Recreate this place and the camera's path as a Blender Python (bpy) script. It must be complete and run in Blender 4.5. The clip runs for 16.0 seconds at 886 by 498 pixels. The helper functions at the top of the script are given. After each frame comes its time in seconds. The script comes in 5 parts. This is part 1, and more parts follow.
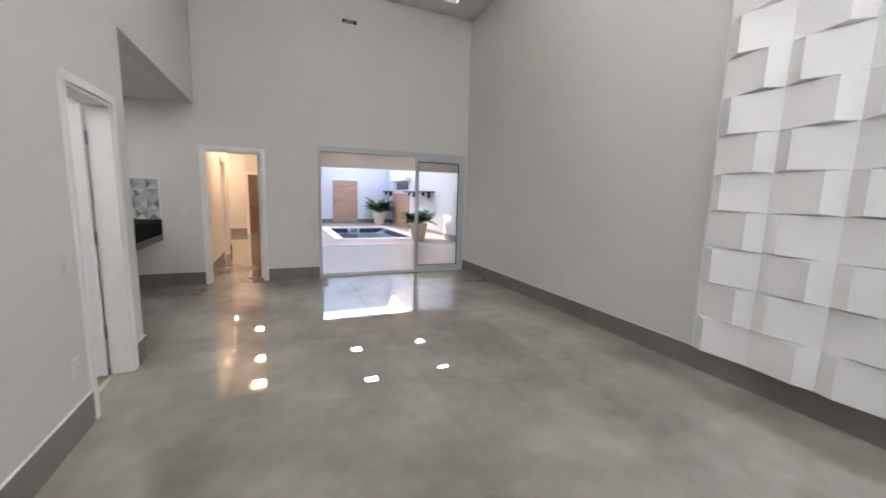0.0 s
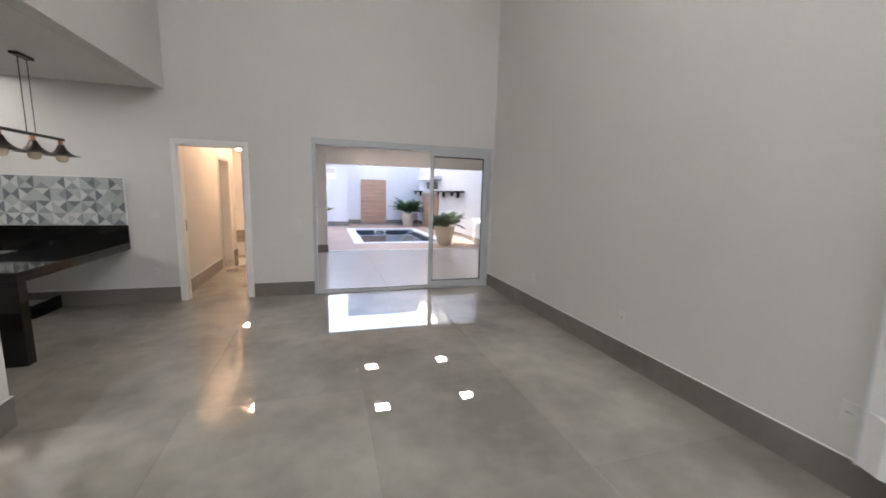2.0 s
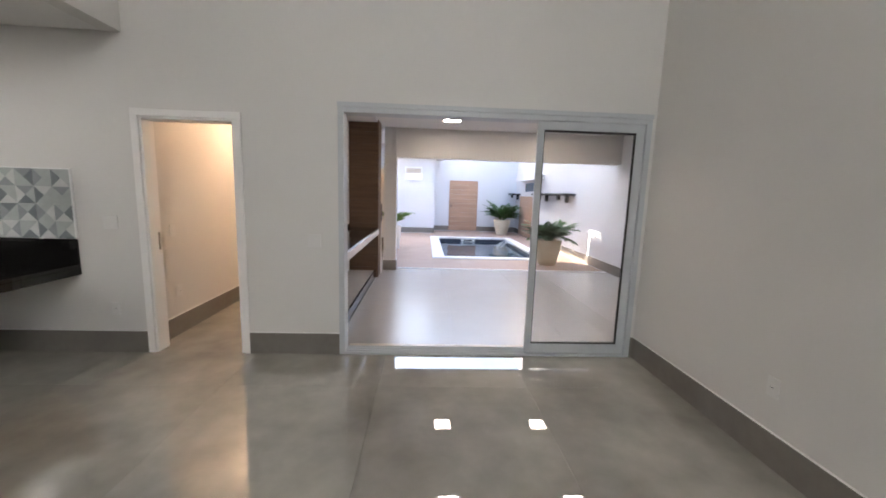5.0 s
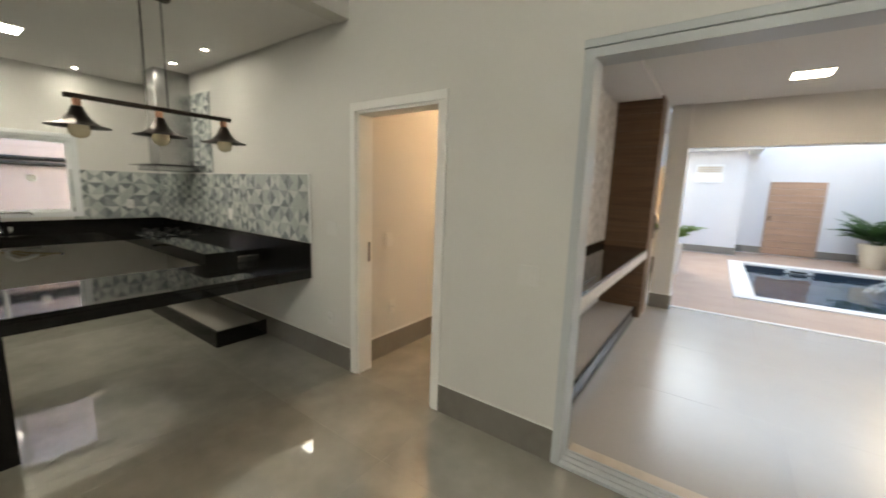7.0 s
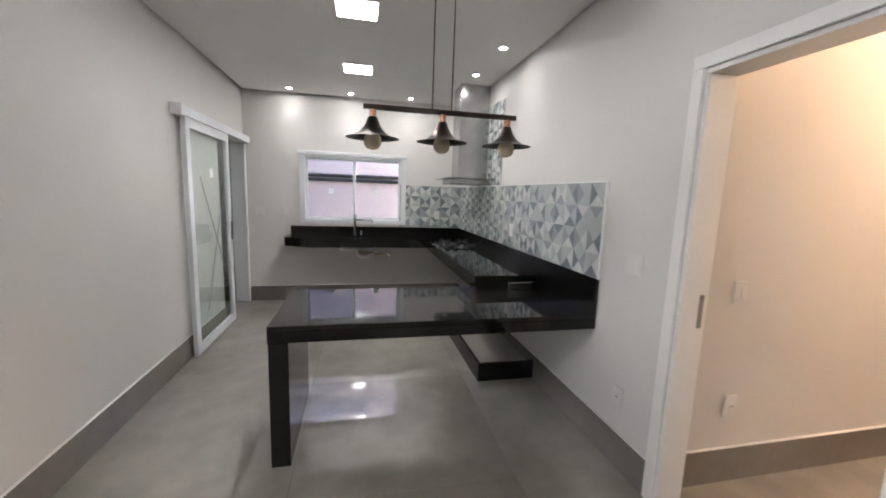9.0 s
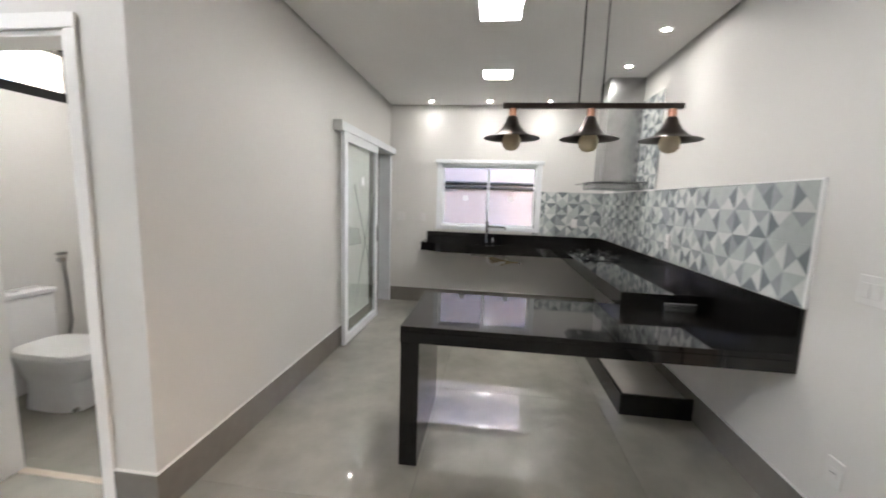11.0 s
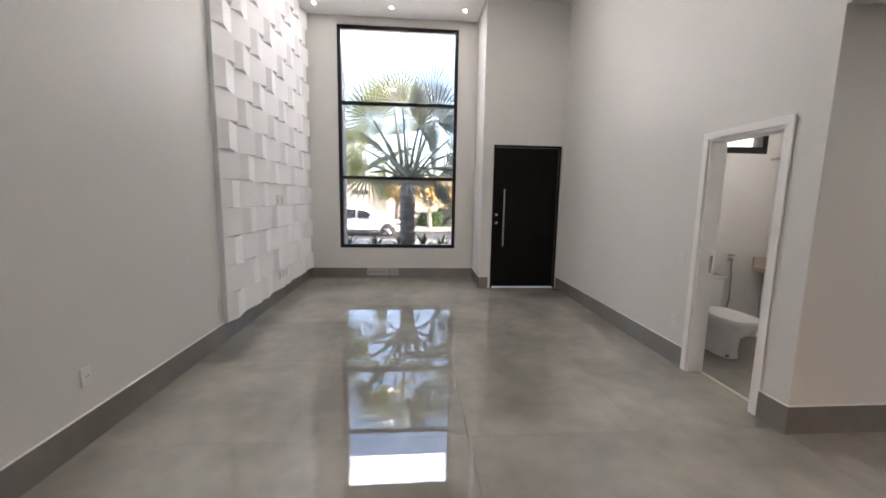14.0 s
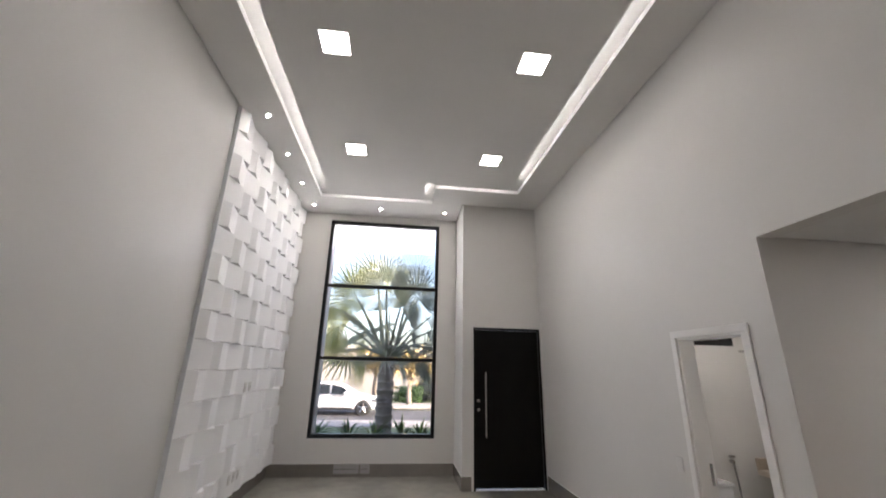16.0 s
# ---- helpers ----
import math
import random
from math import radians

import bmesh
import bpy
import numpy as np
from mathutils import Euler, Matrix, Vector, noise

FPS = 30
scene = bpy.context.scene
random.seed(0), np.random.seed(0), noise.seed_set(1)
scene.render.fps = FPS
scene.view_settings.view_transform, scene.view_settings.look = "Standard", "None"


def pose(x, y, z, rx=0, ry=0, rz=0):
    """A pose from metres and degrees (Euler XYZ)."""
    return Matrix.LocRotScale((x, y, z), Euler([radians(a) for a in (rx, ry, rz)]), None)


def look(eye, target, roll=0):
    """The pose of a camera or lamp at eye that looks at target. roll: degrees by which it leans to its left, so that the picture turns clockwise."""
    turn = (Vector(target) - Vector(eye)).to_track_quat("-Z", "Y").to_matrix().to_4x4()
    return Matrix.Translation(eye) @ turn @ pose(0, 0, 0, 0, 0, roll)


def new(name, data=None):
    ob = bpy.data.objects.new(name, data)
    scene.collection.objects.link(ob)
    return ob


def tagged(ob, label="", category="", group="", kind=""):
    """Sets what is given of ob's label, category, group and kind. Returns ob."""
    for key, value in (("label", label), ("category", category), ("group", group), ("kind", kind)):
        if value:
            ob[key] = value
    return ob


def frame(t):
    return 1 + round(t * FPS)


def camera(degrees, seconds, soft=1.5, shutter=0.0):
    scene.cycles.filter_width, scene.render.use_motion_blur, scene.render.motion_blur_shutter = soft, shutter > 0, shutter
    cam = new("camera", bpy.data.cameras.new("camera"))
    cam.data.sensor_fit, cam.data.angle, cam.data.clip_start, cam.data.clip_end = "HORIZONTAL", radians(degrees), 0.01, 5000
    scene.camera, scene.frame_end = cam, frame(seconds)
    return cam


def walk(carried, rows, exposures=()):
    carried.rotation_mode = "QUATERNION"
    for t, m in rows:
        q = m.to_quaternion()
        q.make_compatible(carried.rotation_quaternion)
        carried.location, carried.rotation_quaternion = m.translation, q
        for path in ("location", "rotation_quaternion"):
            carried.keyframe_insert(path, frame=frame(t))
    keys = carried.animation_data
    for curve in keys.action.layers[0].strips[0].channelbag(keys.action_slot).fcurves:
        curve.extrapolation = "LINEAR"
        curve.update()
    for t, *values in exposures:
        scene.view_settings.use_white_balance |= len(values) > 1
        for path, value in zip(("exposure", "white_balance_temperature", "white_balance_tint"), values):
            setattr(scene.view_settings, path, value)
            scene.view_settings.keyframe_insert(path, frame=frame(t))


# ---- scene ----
cam = camera(99.0, 16.0, soft=1.8, shutter=0.4)
PATH = [
    (0, (0.074, -0.399, 1.496), (0.854, 1.421, 1.216), 1.5),
    (0.5, (0.252, -0.167, 1.456), (1.112, 1.617, 1.179), 1.5),
    (1, (0.432, 0.077, 1.513), (1.292, 1.861, 1.229), 1.4),
    (1.5, (0.588, 0.366, 1.53), (1.352, 2.191, 1.242), 1.5),
    (2, (0.846, 0.651, 1.545), (1.435, 2.541, 1.254), 1.5),
    (2.5, (1.031, 1.008, 1.578), (1.42, 2.948, 1.281), 1.8),
    (3, (1.102, 1.416, 1.564), (1.36, 3.377, 1.266), 1.9),
    (3.5, (1.289, 1.849, 1.518), (1.45, 3.822, 1.229), 1.8),
    (6, (1.452, 3.797, 1.535), (1.491, 5.776, 1.248), 1.8),
    (6.5, (1.417, 4.151, 1.554), (0.821, 6.035, 1.247), 1.8),
    (7, (1.285, 4.49, 1.535), (0.134, 6.096, 1.229), 2.0),
    (7.5, (1.097, 4.769, 1.534), (-0.383, 6.081, 1.233), 2.0),
    (8, (0.827, 4.942, 1.522), (-0.903, 5.899, 1.222), 1.9),
    (8.5, (0.563, 5.044, 1.531), (-1.31, 5.68, 1.235), 2.0),
    (11, (0.323, 5.023, 1.488), (-1.645, 4.779, 1.227), 1.9),
    (11.5, (0.639, 4.965, 1.52), (-1.208, 4.25, 1.247), 1.9),
    (12, (0.985, 5.043, 1.534), (-0.475, 3.704, 1.258), 1.4),
    (12.5, (1.184, 5.274, 1.565), (0.316, 3.492, 1.298), 1.3),
    (13, (1.282, 5.504, 1.624), (0.895, 3.56, 1.355), 0.9),
    (13.5, (1.418, 5.693, 1.601), (1.248, 3.718, 1.335), 1.0),
    (14, (1.468, 5.807, 1.565), (1.318, 3.83, 1.301), 1.0),
    (14.5, (1.468, 5.83, 1.598), (1.302, 3.854, 1.336), 1.0),
    (15, (1.456, 5.838, 1.713), (1.263, 3.847, 1.7), 1.1),
    (15.5, (1.465, 5.836, 1.772), (1.244, 3.883, 2.145), 1.2),
    (16, (1.44, 5.857, 1.81), (1.225, 3.961, 2.408), 1.3),
]
walk(cam, [(t, look(eye, target, roll)) for t, eye, target, roll in PATH], [
    (0, 3.95, 6400, 14), (1.0, 3.88, 6400, 14), (3.5, 4.05, 6500, 14), (6, 3.8, 6700, 12), (6.5, 3.75, 7000, 11), (7, 3.92, 7450, 4), (7.5, 4.1, 6950, 4),
    (8, 4.17, 6450, 12), (8.5, 4.22, 6300, 14), (11, 4.6, 6400, 12), (11.7, 4.55, 6550, 14), (12.5, 4.0, 6650, 16), (13, 3.8, 6650, 16), (14.5, 3.8, 6650, 16), (16, 3.5, 6600, 16)])

# ---- world, sun, exposure ----
world = bpy.data.worlds.new("sky")
scene.world = world
world.use_nodes = True
wn = world.node_tree.nodes
sky = wn.new("ShaderNodeTexSky")
sky.sky_type, sky.sun_disc = "NISHITA", False
sky.sun_elevation, sky.sun_rotation = radians(24), radians(300)
sky.air_density, sky.dust_density = 1.0, 4.0
world.node_tree.links.new(sky.outputs[0], wn["Background"].inputs[0])
wn["Background"].inputs[1].default_value = 0.13
sun = new("sun", bpy.data.lights.new("sun", "SUN"))
sun.data.energy, sun.data.angle, sun.data.color = 2.0, radians(0.5), (1.0, 0.92, 0.8)
sun.matrix_world = look((-34.6, 34.4, 17.8), (0, 14.4, 0))
# added area lamp outside the head of the tall front window, replacing missing sky light
sky_fill = new("window_sky_fill", bpy.data.lights.new("window_sky_fill", "AREA"))
sky_fill.data.shape, sky_fill.data.size, sky_fill.data.size_y = "RECTANGLE", 2.08, 0.55
sky_fill.data.energy, sky_fill.data.color = 4.4, (1.0, 0.985, 0.97)
sky_fill.matrix_world = look((1.79, -1.96, 4.42), (1.70, 3.4, 1.0))


# ---- helpers of this scene ----
ORIG = {}


def thing(name, base, label="", category="", group="", kind=""):
    ob = new(name)
    ob.empty_display_size = 0.1
    ob.location = base
    ORIG[ob] = Vector(base)
    return tagged(ob, label, category, group, kind)


def finish(name, bm, mat, origin, smooth=False):
    bmesh.ops.recalc_face_normals(bm, faces=bm.faces)
    if origin.length:
        bmesh.ops.translate(bm, verts=bm.verts, vec=-origin)
    me = bpy.data.meshes.new(name)
    bm.to_mesh(me)
    bm.free()
    for m in (mat if isinstance(mat, (list, tuple)) else [mat]):
        me.materials.append(m)
    if smooth:
        me.polygons.foreach_set("use_smooth", [True] * len(me.polygons))
        me.set_sharp_from_angle(angle=radians(38))
    return new(name, me)


def part(name, bm, mat, parent, label="", smooth=False):
    """A mesh, given in world metres, as one part of a thing."""
    ob = finish(name, bm, mat, ORIG[parent], smooth)
    ob.parent = parent
    ORIG[ob] = ORIG[parent]
    return tagged(ob, label)


def single(name, bm, mat, base, label="", category="", group="", kind="", smooth=False):
    ob = finish(name, bm, mat, Vector(base), smooth)
    ob.location = base
    ORIG[ob] = Vector(base)
    return tagged(ob, label, category, group, kind)


def box(bm, x0, x1, y0, y1, z0, z1):
    vs = [bm.verts.new((x, y, z)) for z in (z0, z1) for y in (y0, y1) for x in (x0, x1)]
    fs = [bm.faces.new([vs[i] for i in f]) for f in ((0, 2, 3, 1), (4, 5, 7, 6), (0, 1, 5, 4), (2, 6, 7, 3), (0, 4, 6, 2), (1, 3, 7, 5))]
    return vs, fs


def boxes(*bounds, bevel=0.0, seg=2):
    bm = bmesh.new()
    for b in bounds:
        box(bm, *b)
    if bevel:
        bmesh.ops.bevel(bm, geom=bm.edges[:], offset=bevel, segments=seg, affect="EDGES", profile=0.5)
    return bm


def ring(bm, pts):
    return [bm.verts.new(p) for p in pts]


def bridge(bm, a, b):
    n = len(a)
    for i in range(n):
        bm.faces.new((a[i], a[(i + 1) % n], b[(i + 1) % n], b[i]))


def lathe(bm, cx, cy, profile, n=24, close=False):
    """profile: (radius, z) pairs, turned about the upright axis through cx, cy."""
    rings = [ring(bm, [(cx + r * math.cos(2 * math.pi * i / n), cy + r * math.sin(2 * math.pi * i / n), z) for i in range(n)]) for r, z in profile]
    for a, b in zip(rings, rings[1:]):
        bridge(bm, a, b)
    if close:
        bm.faces.new(rings[0][::-1])
        bm.faces.new(rings[-1])


def tube(bm, points, radius, n=8, cap=True):
    points = [Vector(p) for p in points]
    rings = []
    for i, p in enumerate(points):
        d = (points[min(i + 1, len(points) - 1)] - points[max(i - 1, 0)]).normalized()
        u = d.orthogonal().normalized() if i == 0 else (rings_u - d * rings_u.dot(d)).normalized()
        rings_u = u
        v = d.cross(u)
        r = radius[i] if isinstance(radius, (list, tuple)) else radius
        rings.append(ring(bm, [p + r * (u * math.cos(2 * math.pi * k / n) + v * math.sin(2 * math.pi * k / n)) for k in range(n)]))
    for a, b in zip(rings, rings[1:]):
        bridge(bm, a, b)
    if cap:
        bm.faces.new(rings[0][::-1])
        bm.faces.new(rings[-1])


def prism(bm, outline, axis, lo, hi):
    """An outline of (a, b) pairs pushed along an axis: x takes (y, z), y takes (x, z), z takes (x, y)."""
    def at(p, h):
        return {"x": (h, p[0], p[1]), "y": (p[0], h, p[1]), "z": (p[0], p[1], h)}[axis]
    a, b = ring(bm, [at(p, lo) for p in outline]), ring(bm, [at(p, hi) for p in outline])
    bridge(bm, a, b)
    bm.faces.new(a[::-1])
    bm.faces.new(b)


# ---- materials ----
def material(name, colour, rough=0.5, metal=0.0, second=None, scale=3.0, spread=0.5, fine=40.0, bump=0.0, bump_scale=60.0, rough_var=0.0, per_object=0.0, **inputs):
    """Principled surface: two colours mixed by large and fine noise, roughness that varies, fine relief."""
    m = bpy.data.materials.new(name)
    m.use_nodes = True
    nt = m.node_tree
    n, link = nt.nodes, nt.links.new
    bs = n["Principled BSDF"]
    bs.inputs["Roughness"].default_value = rough
    bs.inputs["Metallic"].default_value = metal
    for key, value in inputs.items():
        bs.inputs[key.replace("_", " ")].default_value = value
    geo = n.new("ShaderNodeNewGeometry")
    where = geo.outputs["Position"]
    if second is None:
        second = tuple(c * 0.93 for c in colour)
    big = n.new("ShaderNodeTexNoise")
    big.inputs["Scale"].default_value, big.inputs["Detail"].default_value = scale, 5
    link(where, big.inputs["Vector"])
    small = n.new("ShaderNodeTexNoise")
    small.inputs["Scale"].default_value, small.inputs["Detail"].default_value = fine, 3
    link(where, small.inputs["Vector"])
    blend = n.new("ShaderNodeMath")
    blend.operation = "MULTIPLY_ADD"
    link(small.outputs[0], blend.inputs[0])
    blend.inputs[1].default_value = 0.3
    link(big.outputs[0], blend.inputs[2])
    ramp = n.new("ShaderNodeMapRange")
    ramp.inputs[1].default_value, ramp.inputs[2].default_value = 0.65 - spread / 2, 0.65 + spread / 2
    link(blend.outputs[0], ramp.inputs[0])
    fac = ramp.outputs[0]
    if per_object:
        info = n.new("ShaderNodeObjectInfo")
        add = n.new("ShaderNodeMath")
        add.operation = "MULTIPLY_ADD"
        link(info.outputs["Random"], add.inputs[0])
        add.inputs[1].default_value = per_object
        link(fac, add.inputs[2])
        sub = n.new("ShaderNodeMath")
        sub.operation, sub.use_clamp = "SUBTRACT", True
        link(add.outputs[0], sub.inputs[0])
        sub.inputs[1].default_value = per_object / 2
        fac = sub.outputs[0]
    mix = n.new("ShaderNodeMix")
    mix.data_type = "RGBA"
    link(fac, mix.inputs[0])
    mix.inputs[6].default_value, mix.inputs[7].default_value = (*colour, 1), (*second, 1)
    link(mix.outputs[2], bs.inputs["Base Color"])
    if rough_var:
        rr = n.new("ShaderNodeMapRange")
        rr.inputs[3].default_value, rr.inputs[4].default_value = rough, rough + rough_var
        link(big.outputs[0], rr.inputs[0])
        link(rr.outputs[0], bs.inputs["Roughness"])
    if bump:
        bt = n.new("ShaderNodeTexNoise")
        bt.inputs["Scale"].default_value, bt.inputs["Detail"].default_value = bump_scale, 3
        link(where, bt.inputs["Vector"])
        bp = n.new("ShaderNodeBump")
        bp.inputs["Strength"].default_value, bp.inputs["Distance"].default_value = bump, 0.004
        link(bt.outputs[0], bp.inputs["Height"])
        link(bp.outputs[0], bs.inputs["Normal"])
    return m


def glow(name, colour, strength):
    m = bpy.data.materials.new(name)
    m.use_nodes = True
    bs = m.node_tree.nodes["Principled BSDF"]
    bs.inputs["Base Color"].default_value = (0.9, 0.9, 0.9, 1)
    bs.inputs["Emission Color"].default_value = (*colour, 1)
    bs.inputs["Emission Strength"].default_value = strength
    return m


def wood(name, light, dark, along="X", board=9.0, rough=0.45):
    m = material(name, light, rough, second=dark, bump=0.15, bump_scale=80)
    n, link = m.node_tree.nodes, m.node_tree.links.new
    geo = n.new("ShaderNodeNewGeometry")
    mp = n.new("ShaderNodeMapping")
    mp.inputs["Scale"].default_value = {"X": (0.7, 9, 14), "Y": (9, 0.7, 14), "Z": (9, 9, 0.6)}[along]
    link(geo.outputs["Position"], mp.inputs[0])
    t = n.new("ShaderNodeTexNoise")
    t.inputs["Scale"].default_value, t.inputs["Detail"].default_value, t.inputs["Distortion"].default_value = 1.4, 6, 0.8
    link(mp.outputs[0], t.inputs["Vector"])
    r = n.new("ShaderNodeMapRange")
    r.inputs[1].default_value, r.inputs[2].default_value = 0.3, 0.7
    link(t.outputs[0], r.inputs[0])
    mix = next(x for x in n if x.bl_idname == "ShaderNodeMix")
    link(r.outputs[0], mix.inputs[0])
    return m


PAINT = material("wall_paint", (0.655, 0.642, 0.615), 0.5, second=(0.63, 0.617, 0.59), scale=1.2, bump=0.10, bump_scale=220)
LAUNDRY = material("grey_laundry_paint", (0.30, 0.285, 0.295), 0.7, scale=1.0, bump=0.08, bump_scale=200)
PAINT_CEIL = material("ceiling_paint", (0.74, 0.73, 0.71), 0.85, scale=1.0, bump=0.03, bump_scale=120)
PAINT_WHITE = material("outdoor_white_paint", (0.62, 0.62, 0.645), 0.8, second=(0.57, 0.57, 0.59), scale=0.8, bump=0.12, bump_scale=150)
PLASTER = material("panel_plaster", (0.90, 0.90, 0.90), 0.6, second=(0.87, 0.87, 0.87), scale=2.5, bump=0.05, bump_scale=160)
LACQUER = material("white_lacquer", (0.82, 0.81, 0.79), 0.35, scale=2.0)
ALU = material("white_aluminium", (0.74, 0.76, 0.78), 0.35, second=(0.70, 0.72, 0.74), scale=4.0)
ALU_GREY = material("grey_aluminium", (0.50, 0.53, 0.55), 0.35, second=(0.46, 0.49, 0.51), scale=4.0)
PLATE = material("plate_plastic", (0.70, 0.69, 0.67), 0.35, scale=5)
TILE = material("polished_porcelain", (0.20, 0.192, 0.164), 0.006, second=(0.345, 0.333, 0.288), scale=1.2, spread=0.42, fine=6.0, rough_var=0.006, per_object=0.3, IOR=2.4)
TILE_BASE = material("porcelain_baseboard", (0.168, 0.154, 0.135), 0.16, second=(0.218, 0.202, 0.178), scale=1.4, spread=0.4, fine=14.0)
JOINT = material("grout", (0.25, 0.24, 0.22), 0.5)
PATIO = material("satin_porcelain", (0.385, 0.36, 0.335), 0.24, second=(0.435, 0.41, 0.385), scale=2.0, spread=1.0, fine=25)
DECK = material("terracotta_paving", (0.36, 0.245, 0.185), 0.6, second=(0.42, 0.30, 0.23), scale=2.0, fine=30, per_object=0.3, bump=0.1)
GRANITE = material("black_granite", (0.003, 0.0028, 0.0028), 0.05, second=(0.010, 0.009, 0.008), scale=90, spread=0.3, fine=260, Specular_IOR_Level=0.38)
CEMENT = material("cement_fill", (0.30, 0.28, 0.25), 0.5, second=(0.36, 0.34, 0.31), scale=3)
BLACK_ALU = material("black_aluminium", (0.004, 0.004, 0.0045), 0.4, scale=6, Specular_IOR_Level=0.3)
BLACK_DOOR = material("black_lacquered_wood", (0.002, 0.0018, 0.0016), 0.35, second=(0.004, 0.0036, 0.003), scale=3, bump=0.05, bump_scale=50, Specular_IOR_Level=0.15)
STEEL = material("brushed_steel", (0.45, 0.45, 0.45), 0.27, 1.0, second=(0.36, 0.36, 0.36), scale=8, fine=120)
CHROME = material("chrome", (0.6, 0.6, 0.6), 0.1, 1.0)
BRONZE = material("dark_bronze", (0.045, 0.035, 0.03), 0.38, 0.8, second=(0.07, 0.055, 0.045), scale=12)
COPPER = material("copper", (0.62, 0.32, 0.22), 0.25, 1.0)
BRASS = material("dull_brass", (0.42, 0.34, 0.20), 0.35, 0.8, scale=15)
CERAMIC = material("white_ceramic", (0.82, 0.82, 0.82), 0.08, scale=2)
PLASTIC = material("white_plastic", (0.80, 0.80, 0.79), 0.35, scale=5)
DARK = material("dark_slot", (0.02, 0.02, 0.02), 0.6)
RUBBER = material("rubber", (0.02, 0.02, 0.02), 0.7)
BEIGE_STONE = material("beige_stone", (0.50, 0.42, 0.33), 0.3, second=(0.58, 0.50, 0.41), scale=12)
WOOD_CLAD = wood("brown_wood_cladding", (0.15, 0.085, 0.045), (0.085, 0.045, 0.022), "X", rough=0.5)
WOOD_LIGHT = wood("honey_wood", (0.42, 0.26, 0.175), (0.29, 0.175, 0.115), "X", rough=0.5)
PINK_WALL = material("neighbour_wall", (0.60, 0.51, 0.52), 0.85, second=(0.55, 0.465, 0.475), scale=1.5, bump=0.15)
WATERPROOF = material("pool_liner", (0.012, 0.02, 0.04), 0.3, second=(0.02, 0.03, 0.055), scale=4)
WHITE_STONE = material("white_stone", (0.74, 0.72, 0.70), 0.5, second=(0.66, 0.64, 0.62), scale=6)
CREAM_POT = material("cream_pot", (0.66, 0.58, 0.44), 0.5, second=(0.58, 0.50, 0.37), scale=5, bump=0.1)
SOIL = material("soil", (0.05, 0.035, 0.025), 0.95, bump=0.6, bump_scale=40)
LEAF = material("leaf", (0.035, 0.085, 0.025), 0.4, second=(0.07, 0.13, 0.04), scale=6, spread=0.6)
LEAF_LIGHT = material("light_leaf", (0.12, 0.20, 0.05), 0.45, second=(0.18, 0.26, 0.07), scale=5)
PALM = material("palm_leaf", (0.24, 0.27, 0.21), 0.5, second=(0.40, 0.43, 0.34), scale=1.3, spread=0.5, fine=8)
# darker and yellower copies of palm_leaf: shade and sunlight put into the colour
PALM_SHADED = material("shaded_palm_leaf", (0.12, 0.14, 0.12), 0.5, second=(0.20, 0.23, 0.18), scale=1.5, spread=0.5)
PALM_SUNLIT = material("sunlit_palm_leaf", (0.36, 0.37, 0.14), 0.5, second=(0.50, 0.48, 0.22), scale=2.0, spread=0.5)
for leaf_mat in (LEAF, LEAF_LIGHT, PALM, PALM_SHADED, PALM_SUNLIT):
    nt = leaf_mat.node_tree
    tr, mx = nt.nodes.new("ShaderNodeBsdfTranslucent"), nt.nodes.new("ShaderNodeMixShader")
    col = next(x for x in nt.nodes if x.bl_idname == "ShaderNodeMix")
    nt.links.new(col.outputs[2], tr.inputs["Color"])
    mx.inputs[0].default_value = 0.4
    nt.links.new(nt.nodes["Principled BSDF"].outputs[0], mx.inputs[1])
    nt.links.new(tr.outputs[0], mx.inputs[2])
    nt.links.new(mx.outputs[0], nt.nodes["Material Output"].inputs["Surface"])
BARK = material("palm_bark", (0.17, 0.14, 0.12), 0.9, second=(0.30, 0.26, 0.22), scale=5, bump=0.6, bump_scale=25)
AUTUMN = material("autumn_leaf", (0.36, 0.24, 0.07), 0.6, second=(0.46, 0.34, 0.13), scale=3)
ASPHALT = material("asphalt", (0.06, 0.059, 0.062), 0.9, second=(0.08, 0.078, 0.082), scale=1, bump=0.3)
LAWN = material("lawn", (0.07, 0.10, 0.04), 0.95, second=(0.11, 0.13, 0.06), scale=2, bump=0.5, bump_scale=60)
PAVING = material("concrete_paving", (0.30, 0.27, 0.25), 0.85, second=(0.35, 0.32, 0.295), scale=1.5, bump=0.1)
CREAM_WALL = material("cream_street_wall", (0.30, 0.275, 0.255), 0.85, second=(0.35, 0.32, 0.295), scale=0.6, bump=0.1)
CAR_PAINT = material("white_car_paint", (0.60, 0.60, 0.615), 0.2, scale=1)
CAR_GLASS = material("tinted_car_glass", (0.03, 0.035, 0.04), 0.05)
WARM_STONE = material("patterned_stone", (0.42, 0.40, 0.38), 0.4, second=(0.68, 0.66, 0.63), scale=9, spread=0.25, fine=30)
TAPE = material("grey_tape", (0.16, 0.18, 0.16), 0.5)
GREYS = [material("facet_tile_" + w, c, 0.22, second=tuple(v * 0.86 for v in c), scale=18, spread=0.5, fine=50) for w, c in
         (("white", (0.60, 0.62, 0.60)), ("pale", (0.45, 0.48, 0.47)), ("mid", (0.31, 0.34, 0.345)), ("dark", (0.20, 0.225, 0.235)))]

